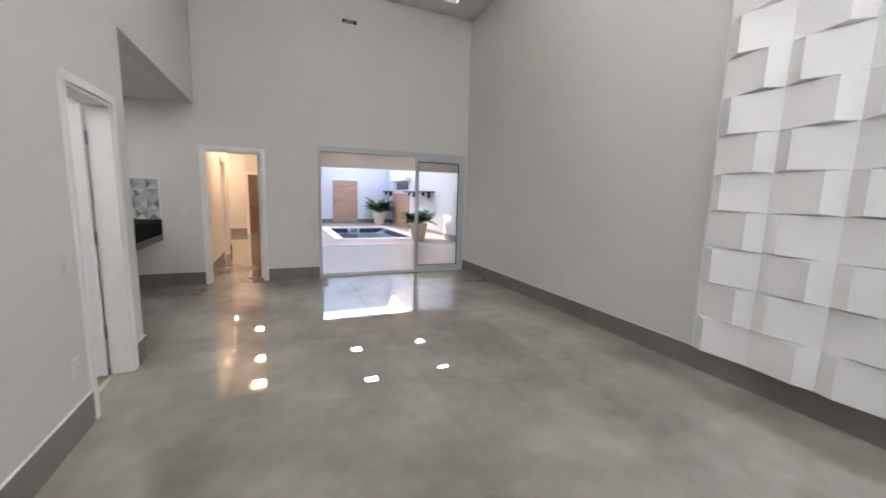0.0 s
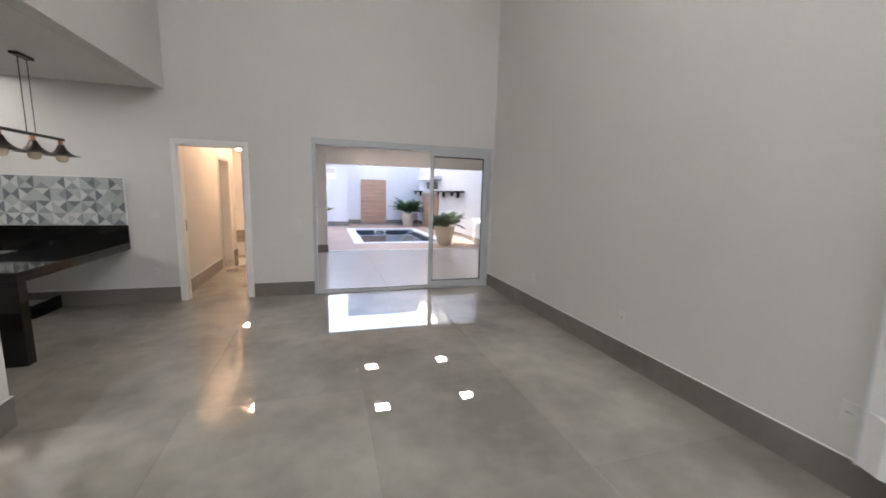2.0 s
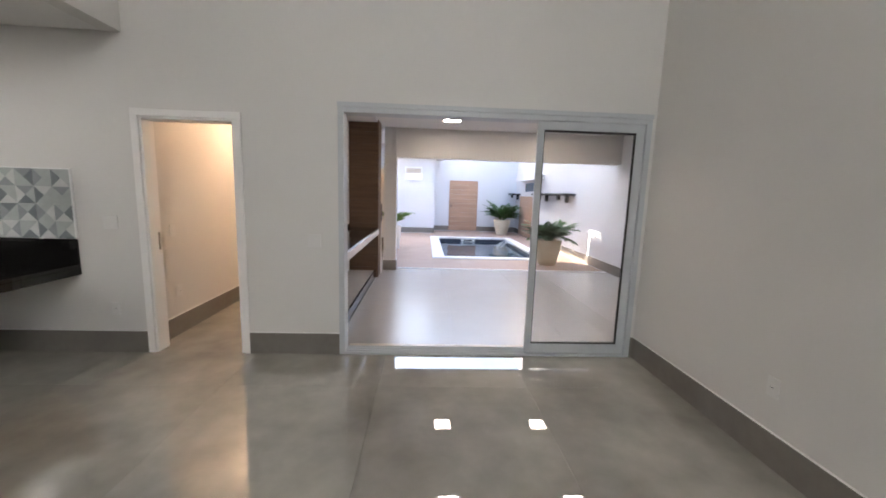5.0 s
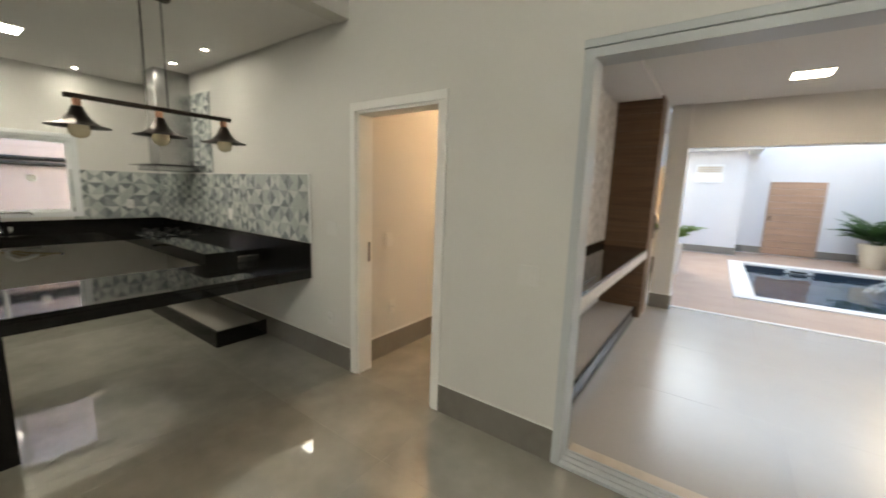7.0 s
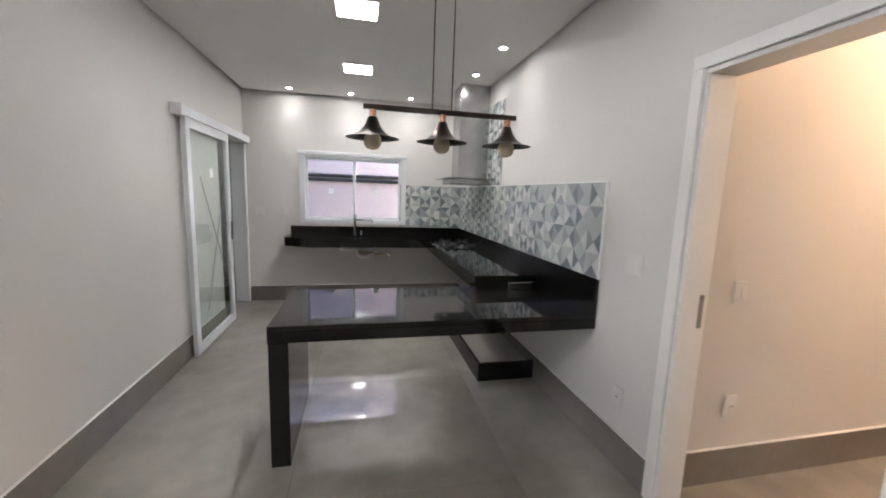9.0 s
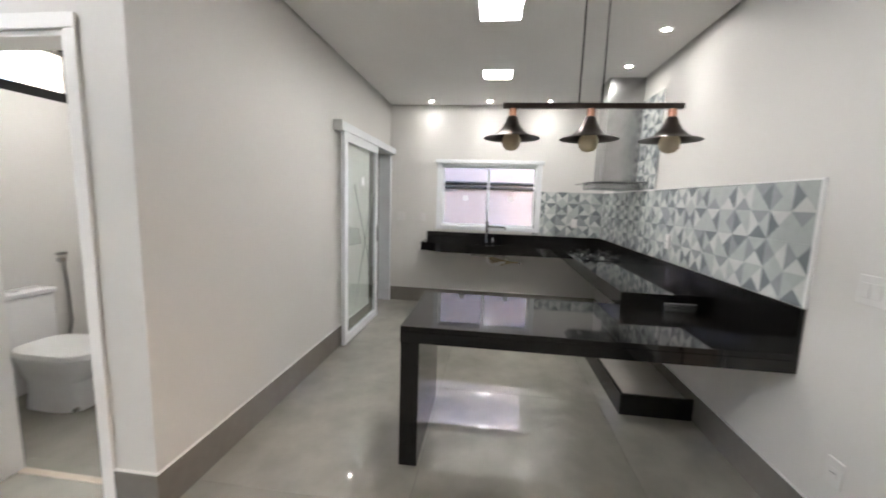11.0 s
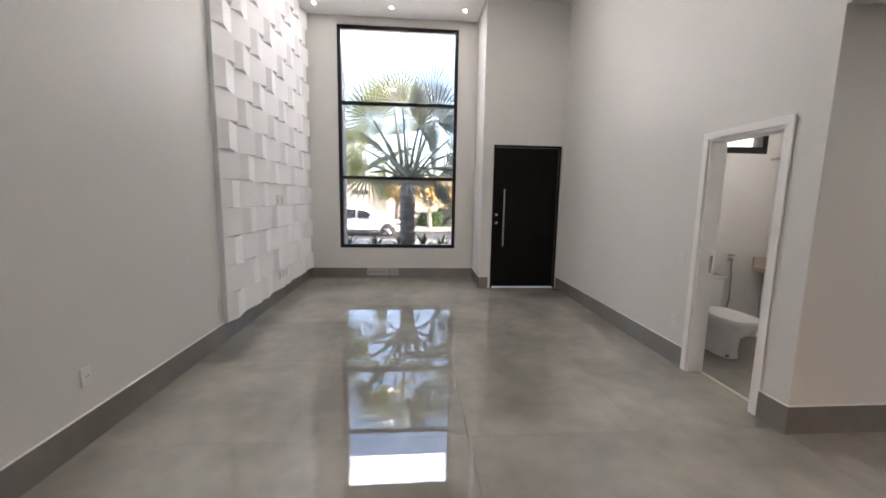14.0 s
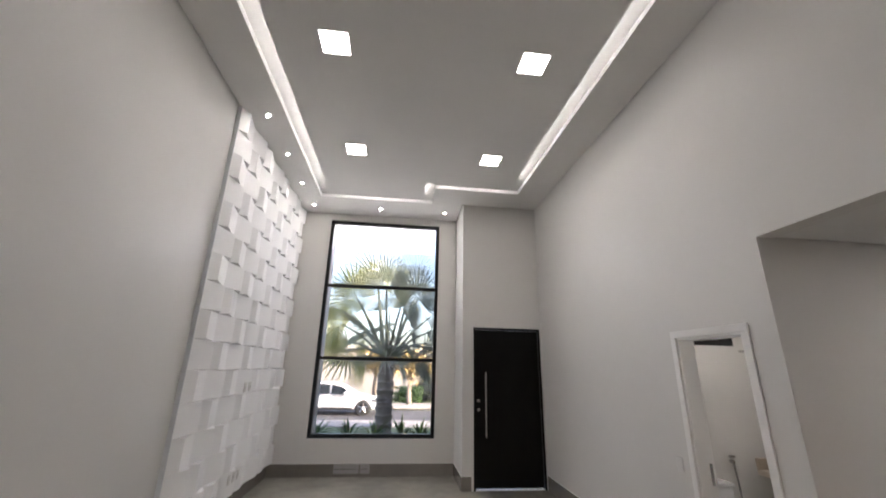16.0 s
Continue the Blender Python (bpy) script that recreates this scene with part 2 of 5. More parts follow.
GLASS = bpy.data.materials.new("clear_glass")
GLASS.use_nodes = True
gb = GLASS.node_tree.nodes["Principled BSDF"]
gb.inputs["Transmission Weight"].default_value, gb.inputs["Roughness"].default_value, gb.inputs["IOR"].default_value = 1.0, 0.0, 1.45
gb.inputs["Base Color"].default_value = (0.94, 0.97, 0.96, 1)
PALE_TINT = GLASS.copy()
PALE_TINT.name = "pale_tinted_glass"
PALE_TINT.node_tree.nodes["Principled BSDF"].inputs["Base Color"].default_value = (0.80, 0.80, 0.78, 1)
TINTED = GLASS.copy()
TINTED.name = "grey_tinted_glass"
TINTED.node_tree.nodes["Principled BSDF"].inputs["Base Color"].default_value = (0.47, 0.475, 0.49, 1)
GREEN_GLASS = GLASS.copy()
GREEN_GLASS.name = "greenish_glass"
GREEN_GLASS.node_tree.nodes["Principled BSDF"].inputs["Base Color"].default_value = (0.86, 0.92, 0.90, 1)
WATER = bpy.data.materials.new("pool_water")
WATER.use_nodes = True
wb = WATER.node_tree.nodes["Principled BSDF"]
wb.inputs["Transmission Weight"].default_value, wb.inputs["Roughness"].default_value, wb.inputs["IOR"].default_value = 0.9, 0.02, 1.33
wb.inputs["Base Color"].default_value = (0.22, 0.36, 0.5, 1)
wt = WATER.node_tree.nodes.new("ShaderNodeTexNoise")
wt.inputs["Scale"].default_value = 5
wbump = WATER.node_tree.nodes.new("ShaderNodeBump")
wbump.inputs["Strength"].default_value, wbump.inputs["Distance"].default_value = 0.25, 0.05
WATER.node_tree.links.new(wt.outputs[0], wbump.inputs["Height"])
WATER.node_tree.links.new(wbump.outputs[0], wb.inputs["Normal"])
WATER_JET = material("white_spray", (0.75, 0.78, 0.80), 0.3, scale=8)
LED = glow("led_diffuser", (1.0, 0.98, 0.95), 4.2)
LED_SPOT = glow("led_spot", (1.0, 0.97, 0.92), 30.0)
LED_STRIP = glow("led_strip", (1.0, 0.99, 0.97), 2.2)
LED_WARM = glow("warm_lamp", (1.0, 0.66, 0.42), 6.2)
LED_PATIO = glow("patio_led_diffuser", (1.0, 0.84, 0.72), 3.8)
LED_KITCHEN = glow("kitchen_led_diffuser", (1.0, 0.97, 0.93), 4.2)
BULB = bpy.data.materials.new("amber_bulb_glass")
BULB.use_nodes = True
bb = BULB.node_tree.nodes["Principled BSDF"]
bb.inputs["Transmission Weight"].default_value, bb.inputs["Roughness"].default_value, bb.inputs["IOR"].default_value = 0.55, 0.12, 1.2
bb.inputs["Base Color"].default_value = (0.95, 0.84, 0.62, 1)


# ---- structure ----
TOP, KTOP = 4.78, 2.755


def structure(name, bm, mat, label, category):
    return single(name, bm, mat, (0, 0, 0), label, category, kind="structure")


structure("wall_east", boxes((3.5, 3.65, -1.73, 6.5, -0.2, 5.1)), PAINT, "tall smooth wall painted off-white", "wall")
structure("wall_north", boxes(
    (-5.15, -1.0, 6.5, 6.65, -0.2, 5.1), (-1.0, -0.21, 6.5, 6.65, 2.1, 5.1), (-0.21, 0.67, 6.5, 6.65, -0.2, 5.1),
    (0.67, 3.46, 6.5, 6.65, 2.24, 5.1), (3.46, 5.45, 6.5, 6.65, -0.2, 5.1)), PAINT, "tall off-white wall with two openings", "wall")
structure("wall_west", boxes(
    (-1.23, -1.08, -0.87, 2.61, -0.2, 5.1), (-1.23, -1.08, 2.61, 3.30, 2.11, 5.1), (-1.23, -1.08, 3.30, 3.57, -0.2, 5.1),
    (-1.23, -1.08, 3.57, 6.5, KTOP, 5.1)), PAINT, "tall off-white wall open to the kitchen", "wall")
structure("wall_kitchen_south", boxes(
    (-5.15, -4.97, 3.42, 3.57, -0.2, 3.0), (-4.97, -4.06, 3.42, 3.57, 2.08, 3.0), (-4.06, -1.23, 3.42, 3.57, -0.2, 3.0)),
    PAINT, "off-white wall with a sliding door opening", "wall")
structure("wall_kitchen_west", boxes(
    (-5.15, -5.0, 3.57, 4.29, -0.2, 3.0), (-5.15, -5.0, 4.29, 5.64, -0.2, 1.11), (-5.15, -5.0, 4.29, 5.64, 1.98, 3.0),
    (-5.15, -5.0, 5.64, 6.5, -0.2, 3.0)), PAINT, "off-white kitchen wall with a window", "wall")
structure("wall_south", boxes(
    (0.32, 0.68, -1.73, -1.58, -0.2, 5.1), (2.9, 3.5, -1.73, -1.58, -0.2, 5.1),
    (0.68, 2.9, -1.73, -1.58, -0.2, 0.59), (0.68, 2.9, -1.73, -1.58, 4.65, 5.1),
    (0.17, 0.32, -1.73, -0.72, -0.2, 5.1)), PAINT, "off-white front wall round a tall window", "wall")
structure("wall_entry", boxes(
    (-1.08, -1.05, -0.87, -0.72, -0.2, 5.1), (0.13, 0.17, -0.87, -0.72, -0.2, 5.1), (-1.05, 0.13, -0.87, -0.72, 2.49, 5.1)),
    PAINT, "off-white wall above the front door", "wall")

# main ceiling: outer ring, light slot, middle panel
SX0, SX1, SN = -0.55, 2.97, 6.05
outer = [(SX0, -0.08), (0.92, -0.08), (0.92, -0.74), (SX1, -0.74), (SX1, SN), (SX0, SN)]
inner = [(SX0 + 0.18, 0.10), (1.10, 0.10), (1.10, -0.56), (SX1 - 0.18, -0.56), (SX1 - 0.18, SN - 0.18), (SX0 + 0.18, SN - 0.18)]
G = 0.02
cbm = boxes((-1.08 + G, SX0, -0.72 + G, 6.5 - G, TOP, TOP + 0.03), (SX1, 3.5 - G, -1.58 + G, 6.5 - G, TOP, TOP + 0.03), (SX0, SX1, SN, 6.5 - G, TOP, TOP + 0.03),
            (SX0, 0.32 + G, -0.72 + G, -0.08, TOP, TOP + 0.03), (0.32 + G, 0.92, -1.58 + G, -0.08, TOP, TOP + 0.03), (0.92, SX1, -1.58 + G, -0.74, TOP, TOP + 0.03),
            (-1.23, 3.65, -1.73, 6.65, TOP + 0.2, TOP + 0.32))
for a, b in zip(outer, outer[1:] + outer[:1]):
    x0, x1, y0, y1 = min(a[0], b[0]), max(a[0], b[0]), min(a[1], b[1]), max(a[1], b[1])
    box(cbm, x0 - 0.004, x1 + 0.004, y0 - 0.004, y1 + 0.004, TOP + 0.031, TOP + 0.055)
prism(cbm, inner, "z", TOP, TOP + 0.03)
structure("ceiling", cbm, PAINT_CEIL, "white plasterboard ceiling with a light slot", "ceiling")
structure("ceiling_kitchen", boxes((-5.0 + G, -1.232, 3.57 + G, 6.5 - G, KTOP, KTOP + 0.04), (-5.0, -1.232, 3.57, 6.5, KTOP + 0.16, KTOP + 0.2)), PAINT_CEIL, "lower white kitchen ceiling", "ceiling")

# floors: slab and single tiles
structure("floor_slab", boxes((-6.7, 5.45, -1.73, 10.75, -0.3, -0.012), (-2.7, 0.6, 10.75, 16.0, -0.3, -0.012)), JOINT, "grey grout bed below the tiles", "floor")

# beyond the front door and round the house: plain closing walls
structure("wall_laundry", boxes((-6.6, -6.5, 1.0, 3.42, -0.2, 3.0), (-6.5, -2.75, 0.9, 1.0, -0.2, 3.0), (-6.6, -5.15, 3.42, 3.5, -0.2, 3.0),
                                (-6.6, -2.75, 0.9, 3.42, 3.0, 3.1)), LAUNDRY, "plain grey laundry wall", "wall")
structure("wall_bathroom", boxes((-2.75, -2.6, 0.9, 3.42, -0.2, 3.0), (-2.6, -1.23, 1.6, 1.75, -0.2, 2.12), (-2.6, -2.45, 1.6, 1.75, 2.12, 2.55),
                                 (-1.62, -1.23, 1.6, 1.75, 2.12, 2.55), (-2.6, -1.23, 1.6, 1.75, 2.55, 3.0), (-2.6, -1.23, 1.75, 3.42, 2.7, 2.8)),
          PAINT, "smooth off-white bathroom wall", "wall")
structure("wall_hall_west", boxes((-1.3, -1.08, 6.65, 8.85, -0.2, 3.0), (-1.3, -1.08, 8.85, 9.65, 2.1, 3.0), (-1.3, -1.08, 9.65, 10.1, -0.2, 3.0)), PAINT, "corridor wall in warm light with a door opening", "wall")
structure("wall_hall_east", boxes((-0.05, 0.05, 6.65, 12.6, -0.2, 3.0)), PAINT, "plain corridor wall in warm light", "wall")
structure("wall_hall_end", boxes((-2.6, -0.97, 14.3, 14.4, -0.2, 3.0), (-0.97, -0.19, 14.3, 14.4, 2.06, 3.0), (-0.19, 0.6, 14.3, 14.4, -0.2, 3.0)), PAINT, "end wall of the corridor round a door", "wall")
structure("wall_hall_recess", boxes((0.5, 0.6, 12.6, 14.3, -0.2, 3.0), (-0.05, 0.5, 12.6, 12.7, 2.1, 3.0)), PAINT, "wall of the corridor recess", "wall")
structure("wall_side_hall", boxes((-2.7, -2.6, 10.1, 14.4, -0.2, 3.0)), PAINT, "plain side hall wall in warm light", "wall")
structure("wall_side_room", boxes((-2.6, -2.5, 8.5, 10.0, -0.2, 2.7), (-2.5, -1.3, 8.4, 8.5, -0.2, 2.7), (-2.5, -1.3, 10.0, 10.1, -0.2, 2.7)), PAINT, "plain wall of the room off the corridor", "wall")
structure("ceiling_hall", boxes((-1.3, 0.6, 6.65, 14.3, 2.7, 2.8), (-2.6, -1.3, 8.4, 14.3, 2.705, 2.8)), PAINT_CEIL, "white corridor ceiling", "ceiling")

# patio and garden
PX = 5.3
# garden side carried up beyond view, added height that cuts sky light
structure("patio_wall", boxes((PX, PX + 0.15, 6.65, 19.2, -0.2, 5.2), (0.051, 0.10, 6.65, 10.1, -0.2, 3.0)), PAINT_WHITE, "white rendered garden wall", "wall")
structure("patio_ceiling", boxes((0.1, PX, 6.65, 10.75, 2.75, 2.95)), PAINT_CEIL, "white patio ceiling", "ceiling")
structure("patio_beam", boxes((0.88, PX, 10.55, 10.75, 2.2, 2.75)), PAINT, "grey-white beam over the patio edge", "beam")
structure("patio_column", boxes((0.64, 0.88, 10.5, 10.75, -0.02, 2.75), bevel=0.006), PAINT, "painted patio column", "column")
# far wall also has unseen extra height to darken the garden
structure("garden_wall", boxes((1.8, PX + 0.15, 19.2, 19.4, -0.2, 4.6), (-1.3, 1.8, 18.0, 19.4, -0.2, 2.9), (-1.4, -1.3, 14.4, 18.0, -0.2, 3.0)),
          PAINT_WHITE, "white rendered garden wall", "wall")
structure("garden_roof", boxes((-1.4, 2.1, 17.6, 19.4, 2.9, 3.05)), PAINT_CEIL, "flat concrete roof slab", "roof")

# front: ground to the horizon, road, kerb, unseen wing wall added to block sun
structure("ground", boxes((-300, 300, -9.6, -1.73, -0.5, -0.12), (-300, 300, -300, -15.6, -0.5, -0.30), (-300, -6.7, -1.73, 300, -0.5, -0.12), (5.45, 300, -1.73, 300, -0.5, -0.12), (-6.7, 5.45, 19.4, 300, -0.5, -0.12)), LAWN, "lawn and verge", "ground")
structure("road", boxes((-300, 300, -15.6, -9.6, -0.55, -0.36)), ASPHALT, "grey asphalt street", "road")
structure("pavement", boxes((-300, 300, -18.2, -15.6, -0.35, -0.22), (-300, 300, -9.6, -8.0, -0.35, -0.10)), PAVING, "concrete pavement with a kerb", "pavement")
# first box is the house front, second the sun-blocking wing out of view
structure("facade", boxes((2.93, 3.9, -2.55, -1.735, -0.2, 5.6), (-1.6, -1.23, -6.5, -0.87, -0.2, 4.6)), PAINT_WHITE, "white house front beside the window, with an added unseen wing against the sun", "facade")
structure("wall_neighbour", boxes((-6.4, -6.25, 3.5, 12.0, -0.2, 3.6)), PINK_WALL, "pinkish boundary wall outside the kitchen window", "wall")

# added out of view: blocks sun and sky, its slot lets one sun patch through
structure("sun_block_wall", boxes((-1.3, 0.05, 6.65, 10.5, 2.95, 5.4), (-0.05, 0.05, 10.5, 14.15, 2.81, 8.5), (-0.05, 0.05, 14.15, 14.85, 3.55, 8.5), (-0.05, 0.05, 14.85, 17.59, 2.81, 8.5), (-0.05, 0.05, 17.59, 24.0, 3.06, 6.5)), PAINT_WHITE, "unseen upper wall added to shade the garden, slotted for a sun patch", "wall")


# ---- lamps of the place ----
def spot_lamp(name, x, y, z, power, colour=(1.0, 0.97, 0.93), size=110):
    ob = new(name, bpy.data.lights.new(name, "SPOT"))
    ob.data.energy, ob.data.color, ob.data.spot_size, ob.data.spot_blend, ob.data.shadow_soft_size = power, colour, radians(size), 1.0, 0.03
    ob.location = (x, y, z - 0.03)


def downlight(x, y, z, power, group):
    t = thing("downlight", (x, y, z), "small round white recessed ceiling downlight, lit", "downlight", group)
    bm = bmesh.new()
    lathe(bm, x, y, [(0.019, z - 0.001), (0.024, z - 0.006), (0.042, z - 0.006), (0.046, z - 0.001)], 20)
    part("trim_ring", bm, PLASTIC, t, smooth=True)
    bm = bmesh.new()
    lathe(bm, x, y, [(0.001, z - 0.004), (0.019, z - 0.004)], 16)
    part("lens", bm, LED_SPOT, t, "glowing lens")
    if power:
        spot_lamp("downlight_lamp", x, y, z, power)


def led_panel(x, y, z, w, group, light=LED):
    t = thing("ceiling_panel_light", (x, y, z), "square white recessed LED ceiling panel, lit", "ceiling light", group)
    h = w / 2
    part("frame", boxes((x - h - 0.012, x + h + 0.012, y - h - 0.012, y - h, z - 0.008, z - 0.001), (x - h - 0.012, x + h + 0.012, y + h, y + h + 0.012, z - 0.008, z - 0.001),
                        (x - h - 0.012, x - h, y - h, y + h, z - 0.008, z - 0.001), (x + h, x + h + 0.012, y - h, y + h, z - 0.008, z - 0.001)), PLASTIC, t)
    part("diffuser", boxes((x - h, x + h, y - h, y + h, z - 0.006, z - 0.001)), light, t, "glowing diffuser")


for px, py in ((2.19, 2.86), (2.17, 0.97), (0.22, 2.87), (0.2, 0.97)):
    led_panel(px, py, TOP, 0.26, "living room panel lights")
for px, py in ((3.2, 1.59), (3.2, 0.68), (3.2, -0.25), (3.18, -1.16), (1.9, -1.17), (0.63, -1.15)):
    downlight(px, py, TOP, 0.7, "living room downlights")
for px, py in ((-2.41, 5.02), (-3.72, 5.02)):
    led_panel(px, py, KTOP, 0.27, "kitchen panel lights", LED_KITCHEN)
for px, py in ((-4.76, 4.18), (-4.76, 4.93), (-4.76, 5.69), (-4.25, 6.21), (-3.52, 6.21), (-2.76, 6.21)):
    downlight(px, py, KTOP, 0.4, "kitchen downlights")
for px, py in ((1.86, 9.6), (3.66, 9.6), (1.87, 7.75), (3.68, 7.75)):
    led_panel(px, py, 2.75, 0.27, "patio panel lights", LED_PATIO)
for px, py in ((0.29, 9.33), (0.29, 8.66)):
    downlight(px, py, 2.75, 1.5, "patio downlights")

# light strip in the ceiling slot
strip = thing("light_strip", (1.2, 2.6, TOP + 0.05), "bright white LED strip hidden in the ceiling slot", "led strip")
for a, b in zip(inner, inner[1:] + inner[:1]):
    x0, x1, y0, y1 = min(a[0], b[0]), max(a[0], b[0]), min(a[1], b[1]), max(a[1], b[1])
    ins = 0.05
    if x1 - x0 > y1 - y0:
        d = ins if abs(y0 - (SN - 0.18)) > 0.01 else -ins
        x0, x1, y0, y1 = x0 + 0.06, x1 - 0.06, y0 + d - 0.01, y0 + d + 0.01
    else:
        d = ins if x0 < SX0 + 0.3 else (-ins if x0 > 2 else ins)
        x0, x1, y0, y1 = x0 + d - 0.01, x0 + d + 0.01, y0 + 0.06, y1 - 0.06
    part("strip", boxes((x0, x1, y0, y1, TOP + 0.032, TOP + 0.044)), LED_STRIP, strip)

# corridor lamps; the last two are unseen, added to brighten the end wall
for lx, py in ((-0.48, 8.3), (-0.48, 9.7), (-0.6, 12.0), (-1.5, 13.3), (-1.9, 12.0)):
    t = thing("corridor_ceiling_light", (lx, py, 2.7), "warm square ceiling light of the corridor, two of five added in the side hall", "ceiling light", "corridor lights")
    part("diffuser", boxes((lx - 0.12, lx + 0.12, py - 0.12, py + 0.12, 2.66, 2.699)), LED_WARM, t)
# laundry and bathroom lamps are added above the door heads, out of view
t = thing("laundry_fill_light", (-4.6, 2.4, 3.0), "unseen white ceiling light added to brighten the laundry", "ceiling light")
part("diffuser", boxes((-4.7, -4.5, 2.3, 2.5, 2.985, 2.999)), glow("laundry_lamp", (1, 0.95, 0.9), 0.5), t)
t = thing("bathroom_fill_light", (-1.9, 2.6, 2.7), "unseen white ceiling light added to brighten the bathroom", "ceiling light")
part("diffuser", boxes((-2.0, -1.8, 2.5, 2.7, 2.685, 2.699)), glow("bathroom_lamp", (1, 0.97, 0.93), 5.0), t)


# ---- doors and windows ----
def casing(parent, axis, face, side, lo, hi, top, w=0.06, depth=0.15):
    """White door lining and architrave round an opening from lo to hi along the axis; face: the wall's near face, side: its outward sign."""
    f0, f1 = sorted((face, face + side * 0.015))
    b0, b1 = sorted((face - side * depth, face))
    def put(name, a0, a1, c0, c1, z0, z1):
        b = (a0, a1, c0, c1, z0, z1) if axis == "x" else (c0, c1, a0, a1, z0, z1)
        part(name, boxes(b, bevel=0.003, seg=1), LACQUER, parent)
    put("architrave", lo - w, lo, f0, f1, 0, top)
    put("architrave", hi, hi + w, f0, f1, 0, top)
    put("architrave", lo - w, hi + w, f0, f1, top, top + w)
    put("jamb", lo, lo + 0.022, b0, b1, 0, top - 0.022)
    put("jamb", hi - 0.022, hi, b0, b1, 0, top - 0.022)
    put("jamb", lo, hi, b0, b1, top - 0.022, top)


hd = thing("door_hall", (-0.6, 6.5, 0), "white lacquered door frame, door standing open", "door", kind="structure")
casing(hd, "x", 6.5, -1, -1.0, -0.21, 2.1)
leaf = part("door_leaf", boxes((-0.272, -0.236, 6.66, 7.40, 0.008, 2.07), bevel=0.003, seg=1), LACQUER, hd)
part("strike_plate", boxes((-0.979, -0.9755, 6.60, 6.625, 0.94, 1.10)), STEEL, hd, "steel strike plate")
for z in (0.3, 1.05, 1.8):
    part("hinge", boxes((-0.236, -0.228, 6.645, 6.665, z, z + 0.09)), STEEL, hd, "steel hinge")
bd = thing("door_bathroom", (-1.08, 2.95, 0), "white lacquered bathroom door standing open", "door", kind="structure")
casing(bd, "y", -1.08, 1, 2.61, 3.30, 2.11)
part("door_leaf", boxes((-1.93, -1.24, 3.243, 3.276, 0.008, 2.08), bevel=0.003, seg=1), LACQUER, bd)
part("strike_plate", boxes((-1.205, -1.18, 2.632, 2.6355, 0.94, 1.10)), STEEL, bd, "steel strike plate")
for z in (0.3, 1.05, 1.8):
    part("hinge", boxes((-1.245, -1.225, 3.268, 3.276, z, z + 0.10)), STEEL, bd, "steel hinge")
xd = thing("door_corridor", (-1.15, 9.2, 0), "white open door off the corridor", "door", kind="structure")
casing(xd, "y", -1.08, 1, 8.85, 9.65, 2.1)
part("door_leaf", boxes((-1.95, -1.31, 9.58, 9.61, 0.01, 2.07), bevel=0.003, seg=1), LACQUER, xd)

ed = thing("door_corridor_end", (-0.58, 14.3, 0), "brown wooden door at the end of the corridor, closed", "door", kind="structure")
casing(ed, "x", 14.3, -1, -0.97, -0.19, 2.06, depth=0.095)
part("door_leaf", boxes((-0.945, -0.215, 14.34, 14.375, 0.008, 2.035), bevel=0.003, seg=1), WOOD_CLAD, ed)
bm = bmesh.new()
tube(bm, [(-0.88, 14.34, 1.02), (-0.88, 14.29, 1.02), (-0.77, 14.29, 1.02)], 0.009, 8)
part("door_handle", bm, STEEL, ed, "steel lever handle", True)

# front door
fd = thing("door_front", (-0.46, -0.78, 0), "tall black lacquered front door, closed", "door", kind="structure")
part("door_frame", boxes((-1.05, -1.02, -0.84, -0.715, 0, 2.49), (0.095, 0.13, -0.84, -0.715, 0, 2.49), (-1.02, 0.095, -0.84, -0.715, 2.455, 2.49), bevel=0.003, seg=1), BLACK_DOOR, fd)
lf = part("door_leaf", boxes((-1.015, 0.09, -0.80, -0.755, 0.022, 2.45), bevel=0.003, seg=1), BLACK_DOOR, fd)
bm = boxes((-0.085, -0.055, -0.695, -0.680, 0.75, 1.75), bevel=0.004)
box(bm, -0.078, -0.062, -0.755, -0.688, 0.84, 0.86)
box(bm, -0.078, -0.062, -0.755, -0.688, 1.64, 1.66)
part("pull_bar", bm, STEEL, fd, "long brushed steel pull bar")
for z in (1.16, 1.30):
    bm = bmesh.new()
    tube(bm, [(0.045, -0.755, z), (0.045, -0.742, z)], 0.026, 16)
    part("lock_rosette", bm, STEEL, fd, "round steel lock rosette", True)
bm = bmesh.new()
tube(bm, [(0.045, -0.745, 1.16), (0.045, -0.71, 1.16)], 0.014, 12)
part("door_knob", bm, STEEL, fd, smooth=True)
part("threshold", boxes((-1.02, 0.095, -0.84, -0.73, 0.0, 0.005)), WHITE_STONE, fd, "pale stone threshold")

# tall front window
win = thing("window_front", (1.79, -1.65, 0.59), "tall black-framed window of three fixed panes", "window", kind="structure")
Y0, Y1 = -1.70, -1.60
for nm, b in (("frame_side", (0.68, 0.745, Y0, Y1, 0.59, 4.65)), ("frame_side", (2.835, 2.9, Y0, Y1, 0.59, 4.65)),
              ("frame_bottom", (0.745, 2.835, Y0, Y1, 0.59, 0.66)), ("frame_top", (0.745, 2.835, Y0, Y1, 4.575, 4.65)),
              ("mullion", (0.745, 2.835, Y0 + 0.01, Y1 - 0.01, 1.905, 1.965)), ("mullion", (0.745, 2.835, Y0 + 0.01, Y1 - 0.01, 3.27, 3.33))):
    part(nm, boxes(b, bevel=0.003, seg=1), BLACK_ALU, win)
